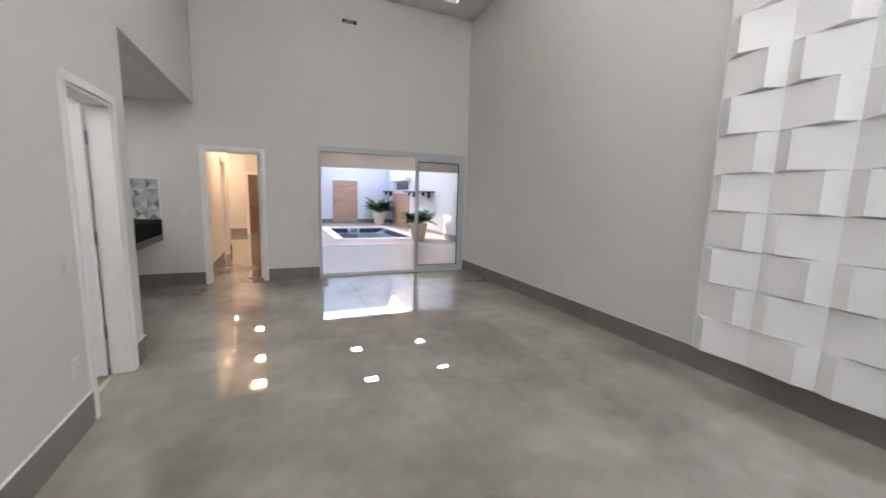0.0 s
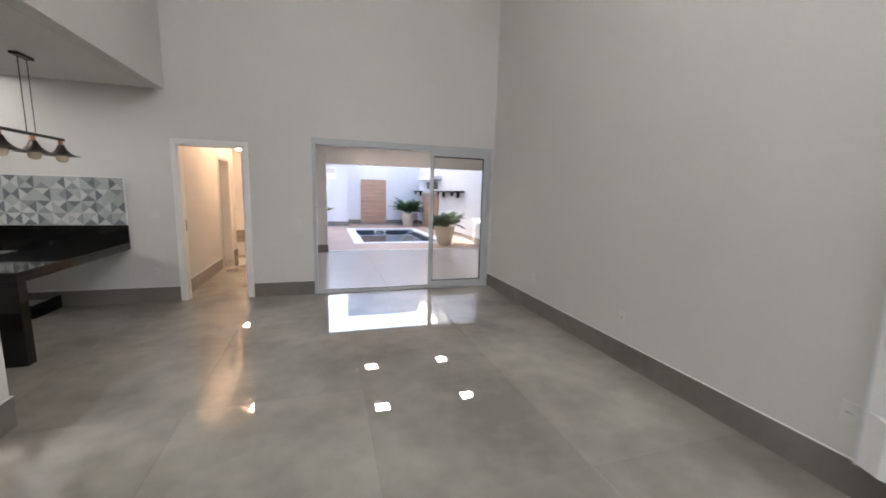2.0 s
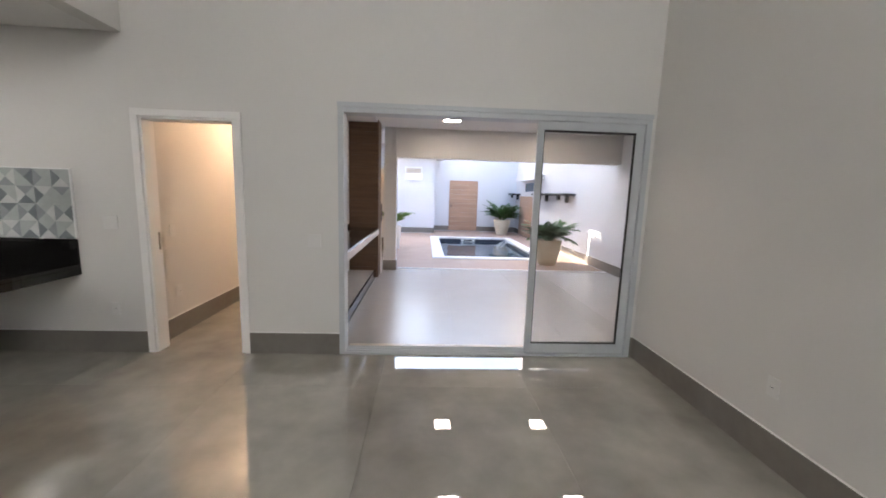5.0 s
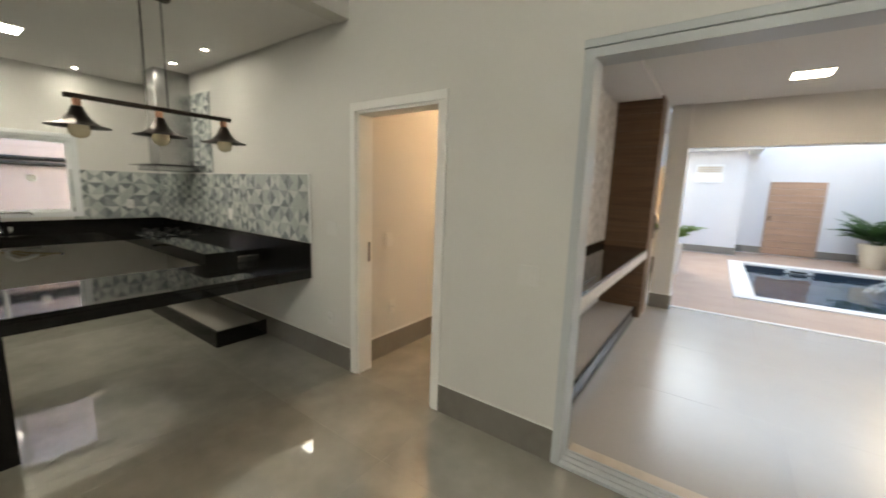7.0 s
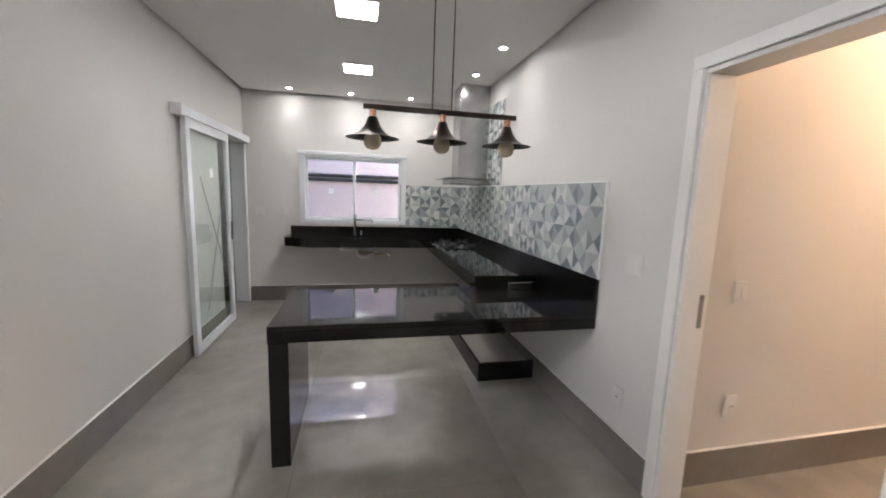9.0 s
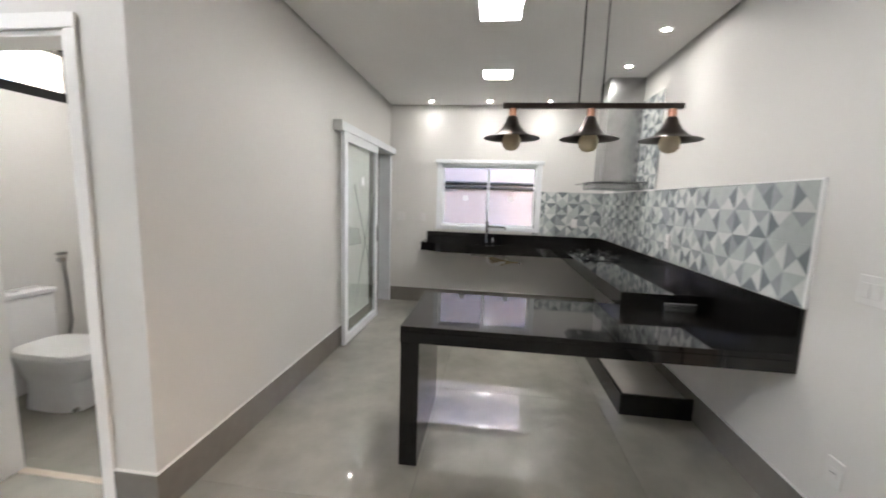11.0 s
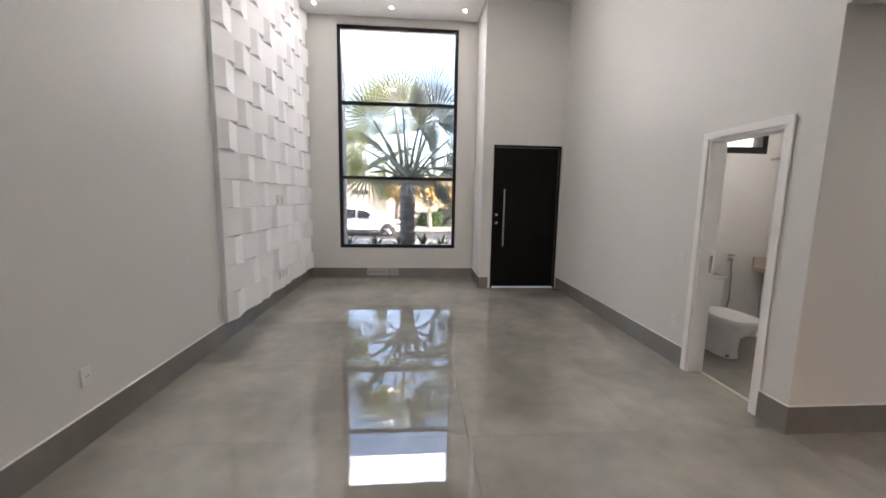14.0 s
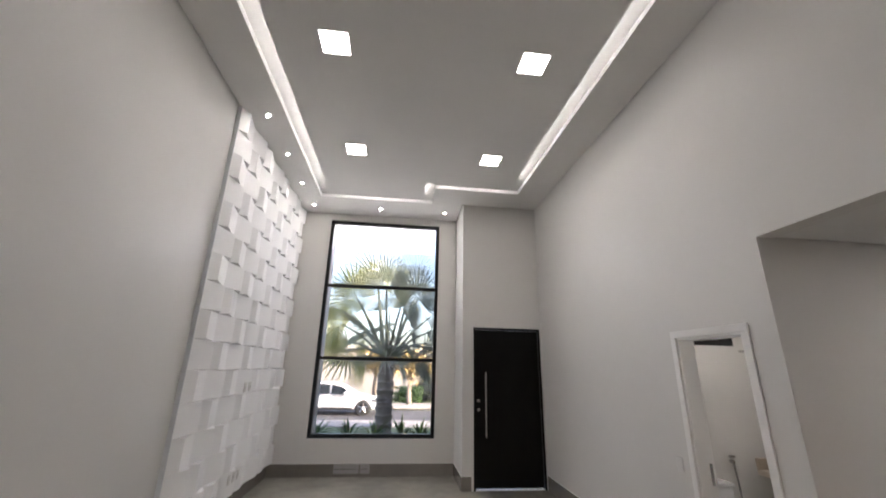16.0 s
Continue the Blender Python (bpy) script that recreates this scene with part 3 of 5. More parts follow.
for z0, z1 in ((0.66, 1.905), (1.965, 3.27), (3.33, 4.575)):
    g = part("pane", boxes((0.745, 2.835, -1.656, -1.648, z0, z1)), TINTED, win)
    g.visible_shadow = False

# patio sliding door
sl = thing("sliding_door_patio", (2.07, 6.52, 0), "white aluminium patio sliding door, slid half open", "sliding door", kind="structure")
for nm, b in (("frame_side", (0.67, 0.72, 6.485, 6.64, 0, 2.24)), ("frame_side", (3.41, 3.46, 6.485, 6.64, 0, 2.24)), ("frame_top", (0.72, 3.41, 6.485, 6.64, 2.195, 2.24)),
              ("head_trim", (0.665, 3.465, 6.478, 6.4985, 2.242, 2.28)), ("bottom_track", (0.72, 3.41, 6.485, 6.64, 0.0, 0.022)), ("track_rail", (0.72, 3.41, 6.515, 6.521, 0.022, 0.034)), ("track_rail", (0.72, 3.41, 6.565, 6.571, 0.022, 0.034)),
              ("track_rail", (0.72, 3.41, 6.612, 6.618, 0.022, 0.034))):
    part(nm, boxes(b, bevel=0.002, seg=1), ALU_GREY, sl)


def sash(parent, x0, x1, y, top=2.195, low=0.036, w=0.075):
    s = part("sash", boxes((x0, x0 + w * 0.75, y, y + 0.035, low, top), (x1 - w, x1, y, y + 0.035, low, top), (x0 + w * 0.75, x1 - w, y, y + 0.035, top - 0.075, top),
                           (x0 + w * 0.75, x1 - w, y, y + 0.035, low, low + 0.085), bevel=0.002, seg=1), ALU_GREY, parent)
    part("gasket", boxes((x0 + w * 0.75, x0 + w * 0.75 + 0.008, y + 0.008, y + 0.03, low + 0.085, top - 0.075), (x1 - w - 0.012, x1 - w, y + 0.006, y + 0.03, low + 0.085, top - 0.075),
                         (x0 + w * 0.75 + 0.008, x1 - w - 0.012, y + 0.006, y + 0.03, top - 0.093, top - 0.075),
                         (x0 + w * 0.75 + 0.008, x1 - w - 0.012, y + 0.006, y + 0.03, low + 0.085, low + 0.099)), RUBBER, s, "black rubber gasket")
    g = part("pane", boxes((x0 + w * 0.75 + 0.008, x1 - w - 0.012, y + 0.013, y + 0.021, low + 0.099, top - 0.093)), PALE_TINT, s)
    g.visible_shadow = False
    return s


sash(sl, 2.43, 3.405, 6.50)

# kitchen window
kw = thing("window_kitchen", (-5.05, 4.96, 1.07), "white two-pane sliding kitchen window, closed", "window", kind="structure")
for nm, b in (("frame_side", (-5.10, -4.985, 4.25, 4.32, 1.07, 2.02)), ("frame_side", (-5.10, -4.985, 5.61, 5.68, 1.07, 2.02)), ("frame_top", (-5.10, -4.985, 4.32, 5.61, 1.955, 2.02)),
              ("frame_bottom", (-5.10, -4.985, 4.32, 5.61, 1.07, 1.13)), ("head_trim", (-4.985, -4.965, 4.23, 5.70, 1.985, 2.035))):
    part(nm, boxes(b, bevel=0.003, seg=1), ALU, kw)
for y0, y1, xx in ((4.32, 4.985, -5.06), (4.945, 5.61, -5.035)):
    sh = part("sash", boxes((xx, xx + 0.022, y0, y0 + 0.035, 1.13, 1.955), (xx, xx + 0.022, y1 - 0.035, y1, 1.13, 1.955), (xx, xx + 0.022, y0 + 0.035, y1 - 0.035, 1.13, 1.16),
                            (xx, xx + 0.022, y0 + 0.035, y1 - 0.035, 1.925, 1.955), bevel=0.002, seg=1), ALU, kw)
    g = part("pane", boxes((xx + 0.008, xx + 0.014, y0 + 0.035, y1 - 0.035, 1.16, 1.925)), GLASS, sh)
    g.visible_shadow = False
    bm = bmesh.new()
    yc = (y0 + y1) / 2
    prism(bm, [(yc - 0.045, 1.50), (yc - 0.01, 1.47), (yc + 0.045, 1.49), (yc + 0.035, 1.55), (yc - 0.03, 1.555)], "x", xx + 0.0145, xx + 0.0155)
    part("sticker", bm, PLASTIC, sh, "torn white paper sticker")
rail = thing("gutter_pipe", (-6.22, 6, 1.72), "dark twin pipes along the boundary wall", "pipe")
for z in (1.70, 1.77):
    bm = bmesh.new()
    tube(bm, [(-6.22, 3.5, z), (-6.22, 8, z)], 0.028, 10)
    part("pipe", bm, DARK, rail, smooth=True)

# glazed laundry door on its rail
gd = thing("sliding_door_laundry", (-3.75, 3.6, 0), "white framed clear glass sliding door with taped stripes, slid open", "sliding door", kind="structure")
part("top_rail", boxes((-4.99, -3.07, 3.572, 3.655, 2.085, 2.165), bevel=0.004), ALU, gd)
part("rail_cap", boxes((-3.07, -3.055, 3.571, 3.657, 2.08, 2.172), bevel=0.003), PLASTIC, gd)
part("frame_side", boxes((-4.99, -4.94, 3.572, 3.60, 0, 2.085), bevel=0.003, seg=1), ALU, gd)
part("frame_reveal", boxes((-4.97, -4.955, 3.425, 3.571, 0.0, 2.08)), ALU, gd)
ds = part("sash", boxes((-3.22, -3.14, 3.605, 3.645, 0.012, 2.085), (-4.19, -4.11, 3.605, 3.645, 0.012, 2.085), (-4.11, -3.22, 3.605, 3.645, 2.0, 2.085), (-4.11, -3.22, 3.605, 3.645, 0.012, 0.10), bevel=0.003, seg=1), ALU, gd)
g = part("pane", boxes((-4.11, -3.22, 3.622, 3.630, 0.10, 2.0)), GREEN_GLASS, ds)
g.visible_shadow = False
part("pull_handle", boxes((-4.165, -4.135, 3.645, 3.665, 0.95, 1.15), bevel=0.004), STEEL, ds, "small steel pull handle")
for a, b in (((-3.42, 1.61), (-4.08, 0.42)), ((-4.04, 1.57), (-3.45, 0.34))):
    d = Vector((b[0] - a[0], b[1] - a[1])).normalized() * 0.011
    bm = bmesh.new()
    prism(bm, [(a[0] - d.y, a[1] + d.x), (a[0] + d.y, a[1] - d.x), (b[0] + d.y, b[1] - d.x), (b[0] - d.y, b[1] + d.x)], "y", 3.6305, 3.6315 if a[0] > -4 else 3.632)
    part("tape", bm, TAPE, ds, "grey adhesive tape")
bm = bmesh.new()
prism(bm, [(-3.74, 1.62), (-3.66, 1.60), (-3.64, 1.68), (-3.71, 1.70)], "y", 3.6305, 3.6325)
part("sticker", bm, PLASTIC, ds, "white paper sticker")

# bathroom window
bw = thing("window_bathroom", (-2.03, 1.68, 2.12), "small black-framed high bathroom window", "window", kind="structure")
part("frame", boxes((-2.45, -2.39, 1.62, 1.752, 2.12, 2.55), (-1.68, -1.62, 1.62, 1.752, 2.12, 2.55), (-2.39, -1.68, 1.62, 1.752, 2.12, 2.19), (-2.39, -1.68, 1.62, 1.752, 2.49, 2.55)), BLACK_ALU, bw)
g = part("pane", boxes((-2.39, -1.68, 1.68, 1.686, 2.19, 2.49)), GLASS, bw)
g.visible_shadow = False


structure("bathroom_threshold", boxes((-1.23, -1.195, 2.633, 3.277, -0.002, 0.003)), BEIGE_STONE, "beige stone threshold of the bathroom", "threshold")


# ---- baseboards ----
def baseboard(*runs):
    for b in runs:
        bb_ = structure("baseboard", boxes((*b, 0.0, 0.20)), TILE_BASE, "grey porcelain baseboard", "baseboard")
        part("caulk_line", boxes((*b, 0.2005, 0.206)), LACQUER, bb_, "white caulk line")


B = 0.012
baseboard((3.5 - B, 3.5, -1.58, 6.5), (-1.08, -1.06, 6.5 - B, 6.5), (-0.15, 0.67, 6.5 - B, 6.5), (3.46, 3.5 - B, 6.5 - B, 6.5), (-5.0, -1.08, 6.5 - B, 6.5),
          (-1.08, -1.08 + B, -0.72, 2.55), (-1.08, -1.08 + B, 3.36, 3.57 + B), (-4.06, -1.08, 3.57, 3.57 + B), (-5.0, -5.0 + B, 3.57, 6.5 - B),
          (0.32, 3.5 - B, -1.58, -1.58 + B), (0.32, 0.32 + B, -1.58 + B, -0.72), (0.17, 0.32 + B, -0.72, -0.72 + B),
          (-1.08, -1.08 + B, 6.65, 8.79), (-1.08, -1.08 + B, 9.71, 10.1), (-2.6, -1.03, 14.3 - B, 14.3), (-0.13, 0.5, 14.3 - B, 14.3), (-0.05 - B, -0.05, 7.45, 12.6),
          (PX - B, PX, 6.65, 10.4), (0.628, 0.64, 10.488, 10.762), (0.64, 0.892, 10.488, 10.5), (0.88, 0.892, 10.5, 10.762), (3.5, PX - B, 6.65, 6.65 + B),
          (-6.5, -2.75, 1.0, 1.012), (-6.5, -6.488, 1.012, 3.42))
baseboard((PX - B, PX, 10.4, 19.2 - B), (1.8, PX, 19.2 - B, 19.2), (-1.3, 1.8, 18.0 - B, 18.0), (1.8, 1.8 + B, 18.0, 19.2 - B))


# ---- wall plates ----
def plate(name, x, y, z, normal, w=0.075, h=0.118, holes=0, keys=0):
    label = "white wall socket plate" if holes else "white light switch plate"
    t = thing(name, (x, y, z), label, "socket" if holes else "switch")
    nx, ny = normal
    def blk(u0, u1, z0, z1, d0, d1):
        if nx:
            a, b = sorted((x + nx * d0, x + nx * d1))
            return (a, b, y + u0, y + u1, z + z0, z + z1)
        a, b = sorted((y + ny * d0, y + ny * d1))
        return (x + u0, x + u1, a, b, z + z0, z + z1)
    part("plate", boxes(blk(-w / 2, w / 2, -h / 2, h / 2, 0, 0.009), bevel=0.003), PLATE, t)
    for k in range(keys):
        u = (k - (keys - 1) / 2) * 0.045
        part("key", boxes(blk(u - 0.018, u + 0.018, -0.03, 0.03, 0.009, 0.013), bevel=0.002, seg=1), PLATE, t)
    for k in range(holes):
        part("outlet", boxes(blk(-0.017, 0.017, -0.02, 0.02, 0.009, 0.0115), bevel=0.002, seg=1), PLATE, t)
        for u in (-0.009, 0, 0.009):
            part("pin_hole", boxes(blk(u - 0.002, u + 0.002, -0.003, 0.003, 0.0112, 0.0122)), DARK, t)


plate("wall_socket", 3.5, 3.427, 0.435, (-1, 0), holes=1)
plate("wall_socket", 3.5, 1.79, 0.445, (-1, 0), holes=1)
plate("wall_socket", 3.5, 5.038, 0.465, (-1, 0), holes=1)
plate("light_switch", -1.08, 2.42, 1.05, (1, 0), keys=2)
plate("wall_socket", -1.08, 2.40, 0.43, (1, 0), holes=1)
plate("light_switch", -1.30, 6.5, 1.19, (0, -1), w=0.12, keys=2)
plate("light_switch", 0.45, 6.5, 1.07, (0, -1), w=0.12, keys=1)
plate("wall_socket", -1.32, 6.5, 0.41, (0, -1), holes=1)
plate("wall_socket", -3.01, 6.488, 1.20, (0, -1), holes=1)
plate("wall_socket", -4.988, 6.14, 1.22, (1, 0), holes=1)
plate("light_switch", -5.0, 3.74, 1.23, (1, 0), w=0.12, keys=2)
plate("light_switch", -5.0, 4.06, 1.23, (1, 0), keys=1)
plate("light_switch", -1.08, 6.95, 1.08, (1, 0), keys=2)
plate("wall_socket", -1.08, 7.0, 0.45, (1, 0), holes=1)
for sy in (0.05, 0.19, 0.33):
    plate("wall_socket", 3.386, sy, 0.44, (-1, 0), w=0.07, h=0.11, holes=1)
for sy in (0.14, 0.30):
    plate("wall_socket", 3.386, sy, 1.51, (-1, 0), w=0.08, h=0.12, holes=1)

# empty box for a wall unit, high on the wall
vt = thing("wall_box", (1.22, 6.5, 4.33), "open electrical box with wires, high on the wall", "junction box")
part("box_rim", boxes((1.09, 1.35, 6.492, 6.5, 4.285, 4.295), (1.09, 1.35, 6.492, 6.5, 4.365, 4.375), (1.09, 1.10, 6.492, 6.5, 4.295, 4.365), (1.34, 1.35, 6.492, 6.5, 4.295, 4.365)), PLASTIC, vt)
part("recess", boxes((1.10, 1.34, 6.497, 6.4995, 4.295, 4.365)), DARK, vt)
for k in range(3):
    bm = bmesh.new()
    tube(bm, [(1.14 + k * 0.05, 6.497, 4.30), (1.16 + k * 0.05, 6.475, 4.33), (1.19 + k * 0.05, 6.497, 4.355)], 0.005, 6)
    part("wire", bm, PLASTIC if k % 2 else CREAM_POT, vt)

# floor outlet lids by the window
VENT = material("grey_cover_metal", (0.36, 0.35, 0.34), 0.4, second=(0.30, 0.29, 0.28), scale=9, fine=60)
for x0, x1 in ((1.965, 2.39), (1.78, 1.945)):
    lid = thing("baseboard_plate", ((x0 + x1) / 2, -1.568, 0.12), "flat grey metal plate set in the baseboard", "cover plate")
    part("plate", boxes((x0, x1, -1.568, -1.562, 0.05, 0.195), bevel=0.002, seg=1), VENT, lid)
    part("slot", boxes((x0 + 0.04, x1 - 0.01, -1.5625, -1.5605, 0.118, 0.124)), DARK, lid)


# ---- kitchen ----
CT, BT = 0.92, 0.811        # worktop and bar heights
wk = thing("worktop", (-4.2, 6.0, CT), "L-shaped black polished granite worktop fixed to the wall", "worktop")
bm = bmesh.new()
prism(bm, [(-2.25, 6.495), (-2.25, 5.90), (-4.45, 5.90), (-4.45, 5.22), (-4.995, 5.22), (-4.995, 6.495)], "z", CT - 0.03, CT)
prism(bm, [(-4.45, 4.80), (-4.45, 4.42), (-4.62, 4.11), (-4.995, 4.11), (-4.995, 4.80)], "z", CT - 0.03, CT)
box(bm, -4.995, -4.86, 4.80, 5.22, CT - 0.03, CT)
box(bm, -4.56, -4.45, 4.80, 5.22, CT - 0.03, CT)
part("top", bm, GRANITE, wk)
part("apron", boxes((-4.45, -2.25, 5.90, 5.92, CT - 0.11, CT - 0.03), (-2.27, -2.25, 5.92, 6.495, CT - 0.11, CT - 0.03), (-4.47, -4.45, 4.42, 5.90, CT - 0.11, CT - 0.03), (-4.995, -4.62, 4.11, 4.13, CT - 0.11, CT - 0.03)), GRANITE, wk)
bm = bmesh.new()
prism(bm, [(-4.45, 4.42), (-4.47, 4.43), (-4.634, 4.13), (-4.62, 4.11)], "z", CT - 0.11, CT - 0.03)
part("apron", bm, GRANITE, wk)
part("upstand", boxes((-4.975, -2.25, 6.475, 6.495, CT, 1.035), (-4.995, -4.975, 4.13, 6.495, CT, 1.035), bevel=0.002, seg=1), GRANITE, wk)
br = thing("breakfast_bar", (-1.97, 5.5, 0), "black polished granite breakfast bar with one slab leg", "breakfast bar")
part("top", boxes((-2.36, -1.585, 4.57, 6.495, BT - 0.03, BT), bevel=0.002, seg=1), GRANITE, br)
part("apron", boxes((-1.605, -1.585, 4.57, 6.495, BT - 0.092, BT - 0.031), (-2.36, -2.34, 4.57, 6.495, BT - 0.092, BT - 0.031), (-2.34, -1.605, 4.57, 4.59, BT - 0.092, BT - 0.031)), GRANITE, br)
part("leg", boxes((-2.345, -1.588, 4.573, 4.675, 0, BT - 0.0935), bevel=0.002, seg=1), GRANITE, br)
part("upstand", boxes((-2.25, -1.585, 6.475, 6.495, BT, 1.035), bevel=0.002, seg=1), GRANITE, br)
part("socket_box", boxes((-2.248, -2.22, 6.16, 6.36, BT + 0.001, BT + 0.06), bevel=0.003, seg=1), STEEL, br, "small steel outlet box")
pl = thing("plinth", (-3.6, 6.2, 0), "low black granite plinth with a cement filling below the worktop", "plinth")
part("kerb", boxes((-4.52, -2.36, 6.0, 6.02, 0, 0.155), (-2.38, -2.36, 6.02, 6.487, 0, 0.155), (-4.54, -4.52, 4.2, 6.02, 0, 0.155), (-4.988, -4.54, 4.2, 4.22, 0, 0.155)), GRANITE, pl)
part("filling", boxes((-4.988, -2.38, 6.02, 6.488, 0, 0.105), (-4.988, -4.54, 4.22, 6.02, 0, 0.105)), CEMENT, pl)
for y in (4.3, 4.7, 5.2, 5.6):
    bm = bmesh.new()
    tube(bm, [(-4.6, y, 0.10), (-4.6, y, 0.24)], 0.012, 8)
    part("pipe_stub", bm, BLACK_ALU, pl, "short dark pipe stub")

# sink, tap and pipes
sk = thing("kitchen_sink", (-4.72, 5.0, CT), "stainless steel undermount sink bowl", "sink")
part("bowl", boxes((-4.88, -4.862, 4.78, 5.24, 0.765, CT - 0.031), (-4.558, -4.54, 4.78, 5.24, 0.765, CT - 0.031), (-4.862, -4.558, 4.78, 4.798, 0.765, CT - 0.031),
                   (-4.862, -4.558, 5.222, 5.24, 0.765, CT - 0.031), (-4.862, -4.558, 4.798, 5.222, 0.765, 0.775), bevel=0.002, seg=1), STEEL, sk)
bm = bmesh.new()
lathe(bm, -4.71, 5.01, [(0.002, 0.777), (0.035, 0.777), (0.042, 0.779), (0.045, 0.775)], 18)
part("drain", bm, CHROME, sk, "round chrome drain", True)
bm = bmesh.new()
tube(bm, [(-4.72, 5.0, 0.765), (-4.72, 5.0, 0.69), (-4.72, 5.06, 0.64), (-4.75, 5.14, 0.65), (-4.80, 5.22, 0.67), (-4.98, 5.26, 0.67)], 0.022, 10)
part("trap", bm, PLASTIC, sk, "white waste trap", True)
for k in range(3):
    bm = bmesh.new()
    tube(bm, [(-4.85, 4.94 + 0.03 * k, 0.74), (-4.78, 5.05 + 0.05 * k, 0.66 + 0.02 * k), (-4.82, 5.20 + 0.06 * k, 0.63 + 0.02 * k), (-4.99, 5.28 + 0.08 * k, 0.64)], 0.012, 8)
    part("supply_hose", bm, BRASS, sk, "brass-coloured supply hose", True)
bm = bmesh.new()
tube(bm, [(-5.0, 5.44, 0.64), (-4.94, 5.44, 0.64)], 0.02, 12)
part("stop_valve", bm, CHROME, sk, smooth=True)
tp = thing("kitchen_tap", (-4.92, 4.97, CT), "tall chrome kitchen mixer tap", "tap")
bm = bmesh.new()
lathe(bm, -4.92, 4.975, [(0.002, CT), (0.030, CT), (0.030, CT + 0.012), (0.020, CT + 0.02), (0.020, 1.15), (0.024, 1.155), (0.024, 1.195), (0.018, 1.205), (0.002, 1.206)], 20)
part("body", bm, CHROME, tp, smooth=True)
bm = bmesh.new()
tube(bm, [(-4.915, 4.98, 1.135), (-4.86, 5.09, 1.14), (-4.80, 5.20, 1.142), (-4.795, 5.212, 1.13), (-4.794, 5.214, 1.105)], 0.013, 12)
part("spout", bm, CHROME, tp, smooth=True)
bm = bmesh.new()
tube(bm, [(-4.92, 4.975, 1.20), (-4.922, 4.97, 1.27), (-4.93, 4.968, 1.365)], [0.009, 0.007, 0.006], 10)
part("handle", bm, CHROME, tp, smooth=True)
bm = bmesh.new()
lathe(bm, -4.93, 5.06, [(0.002, CT), (0.018, CT), (0.018, CT + 0.05), (0.012, CT + 0.06), (0.002, CT + 0.061)], 14)
part("side_control", bm, CHROME, tp, "small chrome side control", True)

# cooktop
ck = thing("cooktop", (-4.0, 6.18, CT), "black glass gas cooktop with four burners", "cooktop")
part("glass_plate", boxes((-4.32, -3.62, 5.98, 6.42, CT, CT + 0.008), bevel=0.003, seg=1), material("cooktop_glass", (0.006, 0.006, 0.007), 0.05), ck)
for bx, by in ((-4.15, 6.09), (-4.15, 6.31), (-3.79, 6.09), (-3.79, 6.31)):
    bm = bmesh.new()
    lathe(bm, bx, by, [(0.05, CT + 0.008), (0.05, CT + 0.016), (0.032, CT + 0.02), (0.03, CT + 0.028), (0.002, CT + 0.03)], 18)
    bu = part("burner", bm, BLACK_ALU, ck, smooth=True)
    gr = bmesh.new()
    for a in range(4):
        ca, sa = math.cos(a * math.pi / 2 + 0.4), math.sin(a * math.pi / 2 + 0.4)
        tube(gr, [(bx + 0.03 * ca, by + 0.03 * sa, CT + 0.042), (bx + 0.095 * ca, by + 0.095 * sa, CT + 0.042), (bx + 0.095 * ca, by + 0.095 * sa, CT + 0.008)], 0.005, 6)
    part("grate", gr, BLACK_ALU, bu, "black iron pan support")
for k in range(4):
    bm = bmesh.new()
    lathe(bm, -3.97, 6.04 + 0.09 * k, [(0.018, CT + 0.008), (0.017, CT + 0.026), (0.002, CT + 0.027)], 14)
    part("knob", bm, CHROME, ck, smooth=True)

# extractor hood
hx, hy = -4.0, 6.27
hood = thing("cooker_hood", (hx, hy, 1.66), "stainless chimney hood with a flat glass canopy", "cooker hood")
part("chimney", boxes((hx - 0.16, hx + 0.16, 6.14, 6.486, 1.70, KTOP - 0.002), bevel=0.004, seg=1), STEEL, hood)
part("motor_box", boxes((hx - 0.25, hx + 0.25, 6.05, 6.486, 1.645, 1.70), bevel=0.006), STEEL, hood)
bm = bmesh.new()
prism(bm, [(hx - 0.45, 6.486), (hx + 0.45, 6.486), (hx + 0.45, 6.06), (hx + 0.3, 5.98), (hx - 0.3, 5.98), (hx - 0.45, 6.06)], "z", 1.702, 1.710)
part("glass_canopy", bm, GLASS, hood, "clear tempered glass canopy")
for k in (-0.16, 0.16):
    bm = bmesh.new()
    lathe(bm, hx + k, 6.12, [(0.03, 1.644), (0.002, 1.643)], 14)
    part("lamp", bm, PLASTIC, hood)

# faceted backsplash tiles: each tile is a star of coloured triangles
TS = 0.2975


